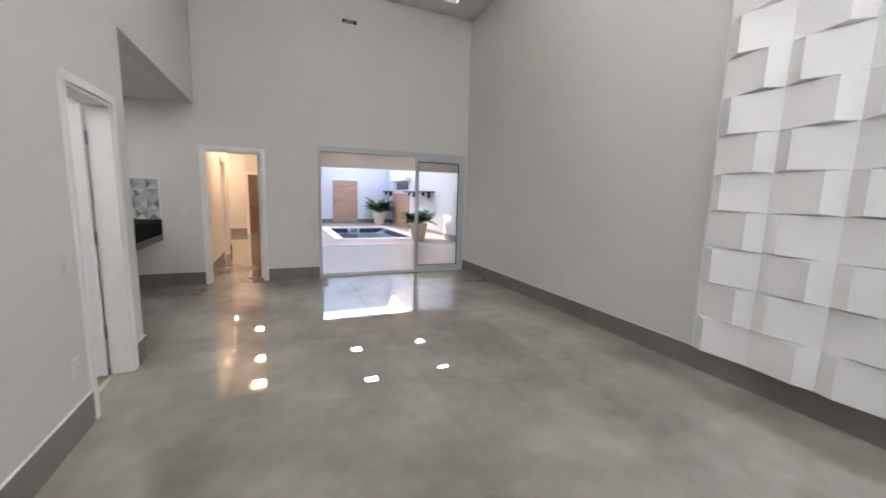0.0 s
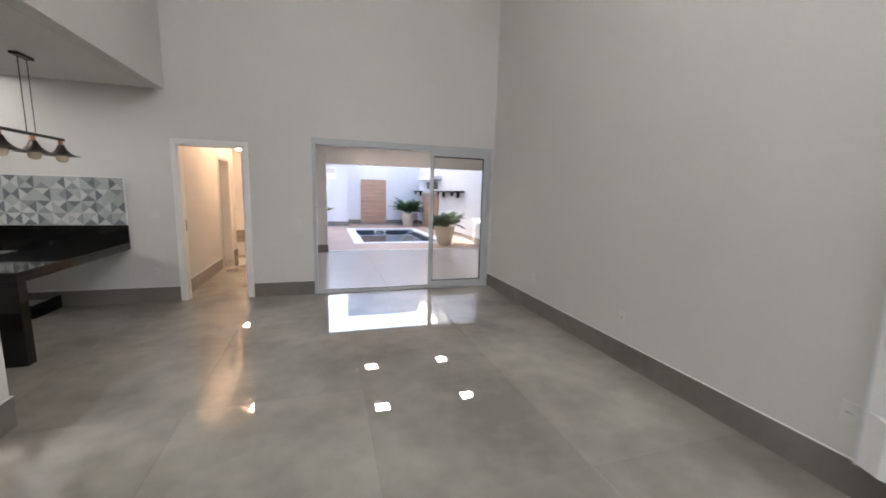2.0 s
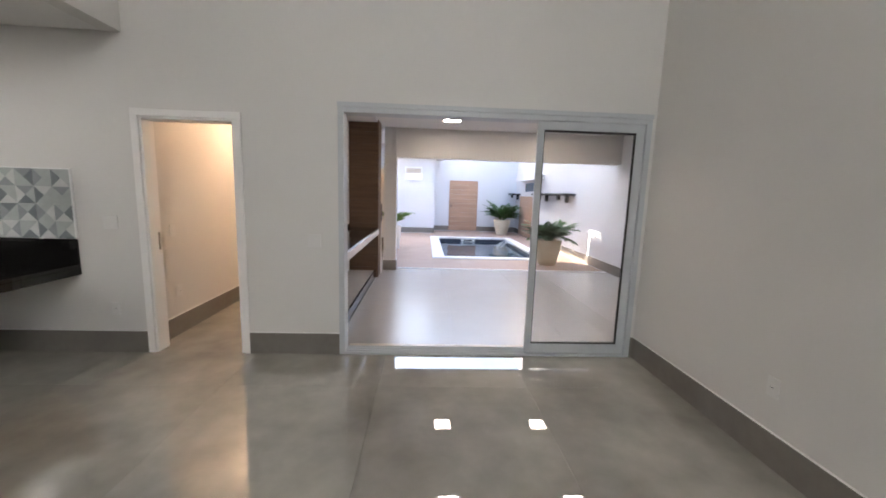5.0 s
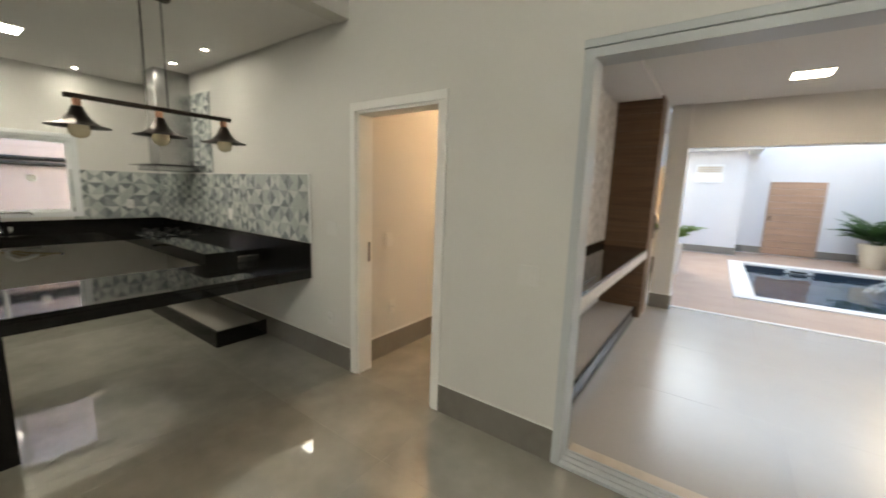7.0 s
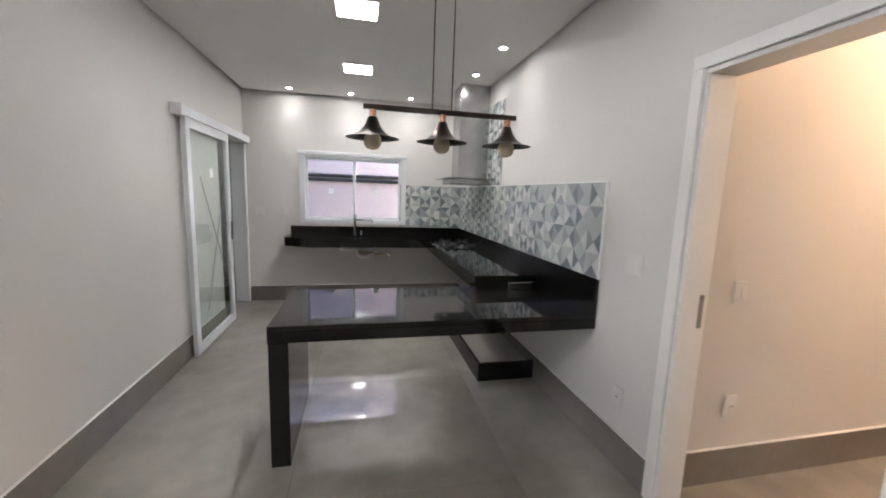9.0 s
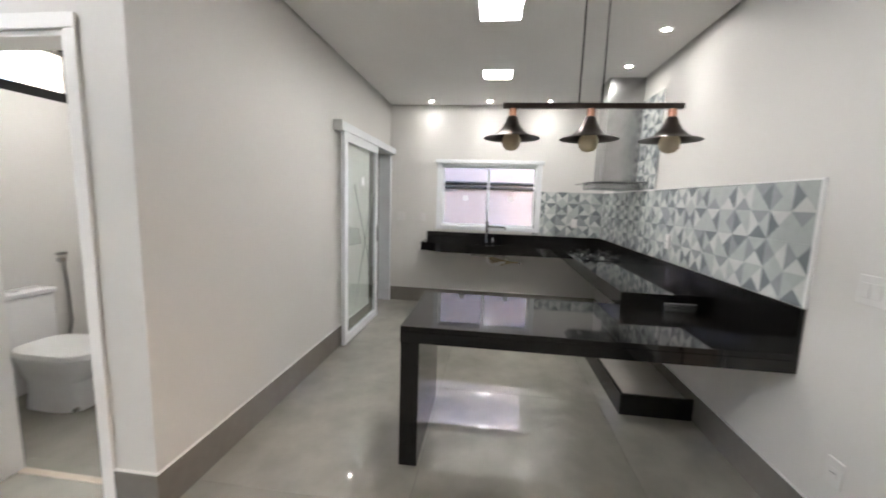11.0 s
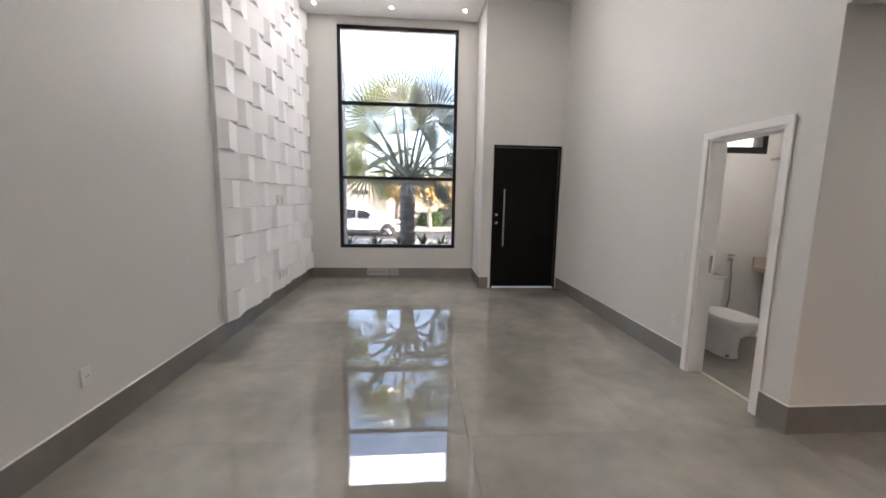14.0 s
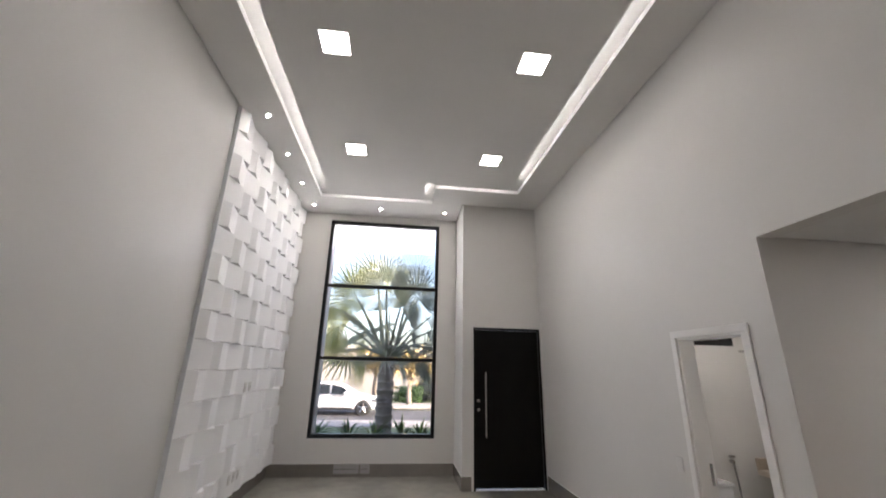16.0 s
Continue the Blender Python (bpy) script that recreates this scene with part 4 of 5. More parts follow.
def facet_tile(seed):
    """Square tile in its own plane (u across, v up, height out of the wall), of triangles in four greys."""
    rnd = random.Random(seed)
    bm = bmesh.new()
    h = TS / 2 - 0.0008
    t = 0.008
    base = [(-h, -h), (0, -h), (h, -h), (h, 0), (h, h), (0, h), (-h, h), (-h, 0)]
    mids = [(-h / 2, -h / 2), (h / 2, -h / 2), (h / 2, h / 2), (-h / 2, h / 2)]
    rim = [bm.verts.new((u, v, t + 0.0005 * ((i % 2) * 3))) for i, (u, v) in enumerate(base)]
    bot = [bm.verts.new((u, v, 0)) for u, v in base]
    c = bm.verts.new((0, 0, t + 0.003))
    q = [bm.verts.new((u, v, t + 0.001)) for u, v in mids]
    for i in range(4):
        a, b, d = rim[2 * i], rim[(2 * i + 1) % 8], rim[(2 * i - 1) % 8]
        for tri, shade in (((a, b, q[i]), rnd.choice((0, 1, 1, 2))), ((b, c, q[i]), rnd.choice((1, 2, 3))), ((c, d, q[i]), rnd.choice((0, 0, 1))), ((d, a, q[i]), rnd.choice((1, 2, 3, 3)))):
            f = bm.faces.new(tri)
            f.material_index = shade
    for i in range(8):
        bm.faces.new((rim[i], bot[i], bot[(i + 1) % 8], rim[(i + 1) % 8])).material_index = 1
    bmesh.ops.recalc_face_normals(bm, faces=bm.faces)
    me = bpy.data.meshes.new("tile")
    bm.to_mesh(me)
    bm.free()
    for m in GREYS:
        me.materials.append(m)
    return me


TILES = [facet_tile(k) for k in range(7)]
bs = thing("backsplash", (-3.3, 6.5, 1.035), "grey and white faceted geometric wall tiles", "backsplash", kind="structure")
north = Matrix(((1, 0, 0, 0), (0, 0, -1, 0), (0, 1, 0, 0), (0, 0, 0, 1)))
west = Matrix(((0, 0, 1, 0), (1, 0, 0, 0), (0, 1, 0, 0), (0, 0, 0, 1)))
rt = random.Random(5)


def lay(x, y, z, turn, cut=1.0):
    ob = new("tile", rt.choice(TILES))
    ob.parent = bs
    ob.matrix_basis = Matrix.Translation(Vector((x, y, z)) - ORIG[bs]) @ turn @ Matrix.Diagonal((cut, 1, 1, 1)) @ Matrix.Rotation(rt.randrange(4) * math.pi / 2, 4, "Z")


for i in range(12):
    for j in range(6):
        x, z = -1.60 - TS / 2 - i * TS, 1.037 + TS / 2 + j * TS
        if x - TS / 2 > -5.0 and (j < 2 or (-4.45 < x < -3.5 and z + TS / 2 < KTOP)):
            lay(x, 6.498, z, north)
for j in range(2):
    lay((-4.998 - 1.60 - 11 * TS) / 2, 6.498, 1.037 + TS / 2 + j * TS, north, (4.998 - 1.60 - 11 * TS) / TS)
for i in range(3):
    for j in range(2):
        y = 6.485 - TS / 2 - i * TS
        if y - TS / 2 > 5.55:
            lay(-4.998, y, 1.037 + TS / 2 + j * TS, west)
part("edge_trim", boxes((-5.0, -3.5, 6.487, 6.5, 1.632, 1.640), (-3.5, -1.585, 6.487, 6.5, 1.632, 1.640), (-1.60, -1.585, 6.487, 6.5, 1.036, 1.632)), PLASTIC, bs)

# pendant lamp over the bar
pd = thing("pendant_lamp", (-1.91, 5.53, KTOP), "dark bronze bar pendant with three flared shades and amber bulbs", "pendant lamp")
part("canopy", boxes((-1.945, -1.875, 5.42, 5.64, KTOP - 0.025, KTOP), bevel=0.003), BRONZE, pd)
for y in (5.47, 5.59):
    bm = bmesh.new()
    tube(bm, [(-1.91, y, KTOP - 0.02), (-1.91, y, 2.03)], 0.004, 6)
    part("cord", bm, BLACK_ALU, pd)
part("bar", boxes((-1.925, -1.895, 5.06, 6.01, 2.005, 2.033), bevel=0.003), BRONZE, pd)
for y in (5.115, 5.535, 5.955):
    bm = bmesh.new()
    lathe(bm, -1.91, y, [(0.002, 2.005), (0.022, 2.004), (0.022, 1.945), (0.002, 1.944)], 18)
    part("socket", bm, COPPER, pd, "copper lamp socket", True)
    bm = bmesh.new()
    lathe(bm, -1.91, y, [(0.024, 1.962), (0.030, 1.955), (0.038, 1.93), (0.054, 1.90), (0.080, 1.872), (0.112, 1.853), (0.152, 1.843), (0.156, 1.840),
                         (0.150, 1.839), (0.110, 1.848), (0.078, 1.866), (0.050, 1.894), (0.034, 1.926), (0.022, 1.95)], 36)
    part("shade", bm, BRONZE, pd, "flared dark bronze shade", True)
    bm = bmesh.new()
    lathe(bm, -1.91, y, [(0.014, 1.93), (0.016, 1.90), (0.034, 1.872), (0.050, 1.842), (0.053, 1.822), (0.047, 1.797), (0.030, 1.779), (0.002, 1.772)], 24)
    part("bulb", bm, BULB, pd, "unlit amber globe bulb", True)
    bm = bmesh.new()
    tube(bm, [(-1.91, y - 0.012, 1.92), (-1.91, y - 0.018, 1.83), (-1.91, y + 0.018, 1.83), (-1.91, y + 0.012, 1.92)], 0.002, 5)
    part("filament", bm, COPPER, pd)

# ---- bathroom ----
wc = thing("toilet", (-1.75, 2.2, 0), "white ceramic toilet with a closed lid", "toilet")


def oval(cx, cy, a, b, z, n=32, p=3.4, flat=0.0):
    pts = []
    for i in range(n):
        w = 2 * math.pi * i / n
        c, s_ = math.cos(w), math.sin(w)
        x = a * math.copysign(abs(c) ** (2 / p), c)
        y = b * math.copysign(abs(s_) ** (2 / p), s_)
        pts.append((cx + x, cy + y, z))
    return pts


tx = -1.78
bm = bmesh.new()
secs = [oval(tx, 2.15, 0.10, 0.22, 0, p=2.8), oval(tx, 2.15, 0.092, 0.212, 0.10, p=2.8), oval(tx, 2.155, 0.098, 0.215, 0.20, p=2.8), oval(tx, 2.20, 0.145, 0.25, 0.285), oval(tx, 2.245, 0.185, 0.285, 0.37), oval(tx, 2.25, 0.188, 0.288, 0.395)]
rs = [ring(bm, q) for q in secs]
for a, b in zip(rs, rs[1:]):
    bridge(bm, a, b)
bm.faces.new(rs[0][::-1])
bm.faces.new(rs[-1])
part("bowl", bm, CERAMIC, wc, smooth=True)
bm = bmesh.new()
rs = [ring(bm, oval(tx, 2.25, 0.186 - k[0], 0.286 - k[0], k[1])) for k in ((0.0, 0.397), (-0.004, 0.402), (-0.004, 0.412), (0.0, 0.416))]
for a, b in zip(rs, rs[1:]):
    bridge(bm, a, b)
bm.faces.new(rs[0][::-1])
bm.faces.new(rs[-1])
part("seat", bm, PLASTIC, wc, smooth=True)
bm = bmesh.new()
rs = [ring(bm, oval(tx, 2.25, 0.188 - k[0], 0.288 - k[0], k[1])) for k in ((0.0, 0.418), (-0.003, 0.424), (0.004, 0.436), (0.03, 0.441))]
for a, b in zip(rs, rs[1:]):
    bridge(bm, a, b)
bm.faces.new(rs[0][::-1])
bm.faces.new(rs[-1])
part("lid", bm, PLASTIC, wc, smooth=True)
part("cistern", boxes((tx - 0.18, tx + 0.18, 1.77, 1.95, 0.36, 0.74), bevel=0.02, seg=3), CERAMIC, wc, smooth=True)
part("cistern_lid", boxes((tx - 0.188, tx + 0.188, 1.762, 1.958, 0.742, 0.775), bevel=0.008), CERAMIC, wc, smooth=True)
bm = bmesh.new()
lathe(bm, tx, 1.86, [(0.022, 0.775), (0.022, 0.782), (0.002, 0.783)], 16)
part("flush_button", bm, CHROME, wc)
bm = bmesh.new()
tube(bm, [(tx + 0.10, 2.40, 0.05), (tx + 0.125, 2.41, 0.05)], 0.014, 10)
part("bolt_cap", bm, CHROME, wc)
sp = thing("bidet_sprayer", (-2.15, 1.76, 0.95), "chrome hygienic sprayer with a grey hose on the wall", "bidet sprayer")
bm = bmesh.new()
tube(bm, [(-2.15, 1.75, 0.93), (-2.15, 1.79, 0.93)], 0.02, 12)
part("valve", bm, CHROME, sp, smooth=True)
bm = bmesh.new()
tube(bm, [(-2.17, 1.79, 0.98), (-2.10, 1.80, 0.985)], 0.012, 10)
part("spray_head", bm, CHROME, sp, smooth=True)
bm = bmesh.new()
tube(bm, [(-2.15, 1.785, 0.93), (-2.155, 1.80, 0.7), (-2.16, 1.80, 0.45), (-2.12, 1.79, 0.25), (-2.08, 1.77, 0.3)], 0.009, 8)
part("hose", bm, STEEL, sp, smooth=True)
bs2 = thing("washbasin_counter", (-2.5, 2.3, 0.85), "beige stone washbasin counter on the wall", "washbasin counter")
part("slab", boxes((-2.6, -2.44, 1.752, 3.2, 0.80, 0.85), bevel=0.003), BEIGE_STONE, bs2)
part("upstand", boxes((-2.6, -2.44, 1.752, 1.775, 0.85, 0.96), (-2.6, -2.58, 1.775, 3.2, 0.85, 0.96)), BEIGE_STONE, bs2)
sh = thing("wall_shower_arm", (-2.5, 1.76, 2.06), "small chrome wall fitting below the window", "wall fitting")
part("arm", boxes((-2.56, -2.50, 1.752, 1.85, 2.05, 2.075), bevel=0.004), CHROME, sh)


# ---- patio ----
bq = thing("barbecue_counter", (0.35, 8.3, 0), "black granite barbecue counter with a pale stone front", "counter")
part("top", boxes((0.102, 0.63, 6.66, 9.80, 0.87, 0.90), bevel=0.002, seg=1), GRANITE, bq)
part("front_edge", boxes((0.60, 0.63, 6.66, 9.80, 0.78, 0.869), bevel=0.002, seg=1), WHITE_STONE, bq)
part("upstand", boxes((0.102, 0.12, 6.66, 9.80, 0.901, 0.96)), GRANITE, bq)
part("side_panel", boxes((0.102, 0.60, 6.66, 6.70, 0, 0.869)), WHITE_STONE, bq)
part("back_panel", boxes((0.102, 0.115, 6.70, 9.80, 0.0, 0.869)), PAINT_WHITE, bq)
part("plinth", boxes((0.116, 0.56, 6.70, 9.785, 0, 0.13)), PATIO, bq, "pale filled plinth")
part("kerb", boxes((0.56, 0.58, 6.70, 9.785, 0, 0.145)), GRANITE, bq)
pk = thing("patio_cooktop", (0.38, 7.3, 0.90), "small black gas cooktop set in the counter", "cooktop")
part("glass_plate", boxes((0.2, 0.56, 7.02, 7.62, 0.90, 0.906)), material("patio_cooktop_glass", (0.008, 0.008, 0.008), 0.08), pk)
for by in (7.17, 7.47):
    bm = bmesh.new()
    lathe(bm, 0.38, by, [(0.055, 0.906), (0.055, 0.916), (0.03, 0.925), (0.002, 0.927)], 16)
    bu = part("burner", bm, STEEL, pk, smooth=True)
    gr = bmesh.new()
    for a in range(4):
        ca, sa = math.cos(a * math.pi / 2), math.sin(a * math.pi / 2)
        tube(gr, [(0.38 + 0.03 * ca, by + 0.03 * sa, 0.94), (0.38 + 0.1 * ca, by + 0.1 * sa, 0.94), (0.38 + 0.1 * ca, by + 0.1 * sa, 0.906)], 0.006, 6)
    part("grate", gr, BLACK_ALU, bu)
wt_ = thing("patio_wall_cladding", (0.11, 8.2, 0.96), "pale patterned stone tiles on the patio wall", "wall cladding", kind="structure")
for i in range(6):
    for j in range(6):
        part("tile", boxes((0.1005, 0.1165, 6.66 + i * 0.522, 6.66 + (i + 1) * 0.522 - 0.003, 0.962 + j * 0.296, 0.962 + (j + 1) * 0.296 - 0.003)), WARM_STONE, wt_)
tw = thing("barbecue_tower", (0.35, 10.1, 0), "tall barbecue chimney clad in dark brown wood planks", "barbecue chimney")
part("core", boxes((0.06, 0.60, 9.81, 10.16, 0, 2.74)), DARK, tw)
for k in range(14):
    z0 = k * 0.1955
    part("plank", boxes((0.055, 0.622, 9.79, 9.808, z0 + 0.001, z0 + 0.194), (0.602, 0.622, 9.8085, 10.17, z0 + 0.001, z0 + 0.194)), WOOD_CLAD, tw)
ov = thing("black_oven", (0.5, 10.32, 0.95), "black built-in grill door with a steel handle", "oven")
part("leg_panel", boxes((0.10, 0.63, 10.181, 10.235, 0, 0.93), bevel=0.003), WHITE_STONE, ov, "pale stone side panel")
part("body", boxes((0.10, 0.60, 10.236, 10.48, 0.0, 1.32), bevel=0.005), material("oven_grey", (0.45, 0.43, 0.40), 0.5), ov)
part("door", boxes((0.602, 0.615, 10.24, 10.46, 0.98, 1.30), bevel=0.003), BLACK_DOOR, ov)
bm = bmesh.new()
tube(bm, [(0.615, 10.22, 1.12), (0.66, 10.22, 1.12), (0.66, 10.44, 1.12), (0.615, 10.44, 1.12)], 0.009, 8)
part("handle", bm, STEEL, ov, smooth=True)


structure("patio_sill", boxes((0.72, 3.41, 6.641, 6.745, -0.003, 0.004)), BEIGE_STONE, "beige stone sill outside the sliding door", "sill")
structure("patio_edge_strip", boxes((0.9, PX - 0.013, 10.70, 10.78, -0.015, 0.003)), WHITE_STONE, "pale stone strip along the patio edge", "trim")

# ---- garden ----
pool = thing("swimming_pool", (3.1, 14.4, -0.02), "small dark-lined swimming pool with a white stone rim", "swimming pool")
X0, X1, Y0, Y1 = 1.95, 4.35, 12.38, 16.5
for b in ((1.65, 1.95, 12.1, 16.8), (4.35, 4.6, 12.1, 16.8), (1.95, 4.35, 12.1, 12.38), (1.95, 4.35, 16.5, 16.8)):
    part("coping", boxes((*b, -0.05, 0.004), bevel=0.006), WHITE_STONE, pool)
part("liner", boxes((X0 - 0.1, X0, Y0, Y1, -1.3, -0.051), (X1, X1 + 0.1, Y0, Y1, -1.3, -0.051), (X0 - 0.1, X1 + 0.1, Y0 - 0.1, Y0, -1.3, -0.051), (X0 - 0.1, X1 + 0.1, Y1, Y1 + 0.1, -1.3, -0.051),
                    (X0 - 0.1, X1 + 0.1, Y0 - 0.1, Y1 + 0.1, -1.4, -1.3)), WATERPROOF, pool, "dark blue tiled liner")
part("water", boxes((X0 + 0.001, X1 - 0.001, Y0 + 0.001, Y1 - 0.001, -1.29, -0.14)), WATER, pool, "rippled clear water")
part("skimmer", boxes((2.75, 3.25, Y1 - 0.012, Y1 - 0.002, -0.13, -0.055), bevel=0.004), PLASTIC, pool, "white skimmer plate")
bm = bmesh.new()
rj = random.Random(12)
for k in range(9):
    y0, dx, h = 15.2 + rj.uniform(-0.12, 0.12), rj.uniform(0.35, 0.6), rj.uniform(0.10, 0.2)
    tube(bm, [(4.33 - dx * u, y0 + 0.1 * u * rj.uniform(-1, 1), -0.06 + h * 4 * u * (1 - u) - 0.08 * u) for u in (0, 0.2, 0.4, 0.6, 0.8, 1.0)], 0.004, 5)
part("water_jet", bm, WATER_JET, pool, "thin white spouting water", True)
part("skimmer_slot", boxes((2.85, 3.15, Y1 - 0.015, Y1 - 0.0125, -0.115, -0.07)), DARK, pool)

structure("garden_floor", boxes((-1.3, PX, 10.75, 12.0, -0.3, -0.03), (-1.3, 1.75, 12.0, 17.0, -0.3, -0.03), (4.5, PX, 12.0, 17.0, -0.3, -0.03), (-1.3, PX, 17.0, 19.2, -0.3, -0.03)), JOINT, "bed of the garden paving", "floor")

gdr = thing("garden_door", (3.05, 19.17, 0), "honey-brown wooden plank door in the white garden wall", "door", kind="structure")
for k in range(11):
    part("plank", boxes((2.45, 3.65, 19.155, 19.185, 0.02 + k * 0.19, 0.02 + (k + 1) * 0.19 - 0.004), bevel=0.002, seg=1), WOOD_LIGHT, gdr)
part("handle", boxes((2.52, 2.55, 19.12, 19.155, 0.98, 1.12), bevel=0.003), STEEL, gdr)
gw = thing("window_garden", (0.97, 17.98, 2.05), "small white louvred window high in the garden wall", "window", kind="structure")
part("frame", boxes((0.64, 0.68, 17.95, 17.999, 2.03, 2.53), (1.26, 1.30, 17.95, 17.999, 2.03, 2.53), (0.68, 1.26, 17.95, 17.999, 2.49, 2.53), (0.68, 1.26, 17.95, 17.999, 2.03, 2.07)), ALU, gw)
part("pane", boxes((0.68, 1.26, 17.985, 17.995, 2.07, 2.30)), ALU, gw)
for k in range(3):
    part("slat", boxes((0.68, 1.26, 17.96, 17.99, 2.31 + k * 0.06, 2.345 + k * 0.06)), BEIGE_STONE, gw)
shf = thing("wall_shelf", (5.1, 16.2, 1.58), "long dark floating shelf with small lamps under it", "shelf")
part("board", boxes((4.95, PX - 0.001, 12.7, 15.6, 1.58, 1.64), bevel=0.004), BLACK_ALU, shf)
part("board", boxes((4.95, PX - 0.001, 18.4, 19.1, 1.58, 1.64), bevel=0.004), BLACK_ALU, shf)
for y in (13.2, 14.9, 18.7):
    part("lamp", boxes((4.98, 5.06, y - 0.05, y + 0.05, 1.47, 1.58), bevel=0.005), DARK, shf)
    part("bracket", boxes((5.2, PX - 0.001, y - 0.02, y + 0.02, 1.40, 1.58)), BLACK_ALU, shf)
wp = thing("wood_wall_panel", (5.28, 17.0, 0), "honey-brown wooden panel on the garden wall", "wall panel")
for k in range(8):
    part("plank", boxes((5.255, PX - 0.001, 15.7, 18.3, 0.02 + k * 0.19, 0.02 + (k + 1) * 0.19 - 0.004)), WOOD_LIGHT, wp)
sw = thing("window_side", (5.28, 16.8, 1.72), "small dark side window under a white ledge", "window", kind="structure")
part("pane", boxes((5.27, PX - 0.001, 15.9, 17.6, 1.72, 2.02)), CAR_GLASS, sw)
part("ledge", boxes((5.0, PX - 0.001, 15.4, 18.1, 2.10, 2.25)), PAINT_WHITE, sw)
bx = thing("outdoor_wall_boxes", (PX, 9.75, 2.2), "small white sensor and louvred box on the patio wall", "wall box")
part("sensor", boxes((PX - 0.08, PX, 9.66, 9.78, 2.28, 2.38), bevel=0.01), PLASTIC, bx)
part("louvre_box", boxes((PX - 0.05, PX, 9.66, 9.95, 2.0, 2.12), bevel=0.005), PLASTIC, bx)
for k in range(3):
    part("slat", boxes((PX - 0.056, PX - 0.0505, 9.68, 9.93, 2.02 + k * 0.03, 2.036 + k * 0.03)), CEMENT, bx)
ps = thing("patio_socket", (PX, 11.6, 0.45), "white outdoor socket plate", "socket")
part("plate", boxes((PX - 0.01, PX, 11.56, 11.64, 0.40, 0.50), bevel=0.003), PLASTIC, ps)


def frond(bm, base, yaw, length, rise, droop, leaflets=16, width=0.035, leaf=0.28, rnd=random):
    """One arching stem with pairs of narrow pointed leaflets."""
    d = Vector((math.cos(yaw), math.sin(yaw), 0))
    side = Vector((-math.sin(yaw), math.cos(yaw), 0))
    pts = []
    for i in range(9):
        u = i / 8
        pts.append(Vector(base) + d * (length * u * (0.55 + 0.45 * u)) + Vector((0, 0, rise * u - droop * u * u)))
    tube(bm, pts, [0.010 * (1 - 0.8 * i / 8) for i in range(9)], 5)
    for k in range(leaflets):
        u = 0.22 + 0.78 * k / (leaflets - 1)
        i = min(int(u * 8), 7)
        p = pts[i].lerp(pts[i + 1], u * 8 - i)
        along = (pts[i + 1] - pts[i]).normalized()
        ln = leaf * math.sin(math.pi * (0.25 + 0.68 * u)) * rnd.uniform(0.85, 1.15)
        for sgn in (-1, 1):
            out = (side * sgn * 0.9 + along * 0.55 + Vector((0, 0, rnd.uniform(-0.05, 0.3)))).normalized()
            w = along.cross(out).cross(out).normalized() * width
            tip = p + out * ln - Vector((0, 0, 0.25 * ln))
            mid = p + out * ln * 0.45
            vs = [bm.verts.new(q) for q in (p, mid + w, tip, mid - w)]
            bm.faces.new(vs)


def potted_plant(x, y, r, h, leaf_len, n, seed, label):
    rnd = random.Random(seed)
    t = thing("potted_plant", (x, y, -0.02), label, "potted plant", "garden pots")
    z = -0.02
    bm = bmesh.new()
    lathe(bm, x, y, [(0.02, z), (r * 0.62, z), (r * 0.68, z + 0.03), (r * 0.92, z + h * 0.55), (r, z + h * 0.9), (r * 1.03, z + h * 0.93), (r * 1.03, z + h), (r * 0.93, z + h), (r * 0.9, z + h * 0.93), (0.02, z + h * 0.92)], 36)
    part("pot", bm, CREAM_POT, t, "cream ceramic pot", True)
    bm = bmesh.new()
    lathe(bm, x, y, [(0.01, z + h * 0.94), (r * 0.89, z + h * 0.935)], 24)
    part("soil", bm, SOIL, t)
    for k in range(n):
        bm = bmesh.new()
        a = 2 * math.pi * (k + rnd.uniform(-0.3, 0.3)) / n * 1.618 * 5
        L = leaf_len * rnd.uniform(0.7, 1.1)
        frond(bm, (x + 0.06 * math.cos(a), y + 0.06 * math.sin(a), z + h * 0.93), a, L, L * rnd.uniform(0.75, 1.4), L * rnd.uniform(0.35, 0.8), 14, 0.036, leaf_len * 0.36, rnd)
        part("frond", bm, LEAF, t)


potted_plant(4.30, 11.62, 0.30, 0.58, 0.58, 36, 1, "leafy dark green plant in a cream ceramic pot by the pool")
potted_plant(4.55, 18.2, 0.32, 0.60, 0.8, 30, 2, "leafy green plant in a cream pot at the far wall")
pt = thing("potted_plant", (0.60, 13.6, -0.02), "light green plant in a slim white pot by the column", "potted plant", "garden pots")
bm = bmesh.new()
lathe(bm, 0.60, 13.6, [(0.02, -0.02), (0.13, -0.02), (0.14, 0.0), (0.19, 0.62), (0.17, 0.62), (0.02, 0.58)], 28)
part("pot", bm, WHITE_STONE, pt, "slim white pot", True)
rnd = random.Random(9)
for k in range(10):
    a = k * 2.4
    bm = bmesh.new()
    frond(bm, (0.60, 13.6, 0.58), a, 0.55 * rnd.uniform(0.8, 1.15), 0.75, 0.35, 10, 0.04, 0.28, rnd)
    part("frond", bm, LEAF_LIGHT, pt)


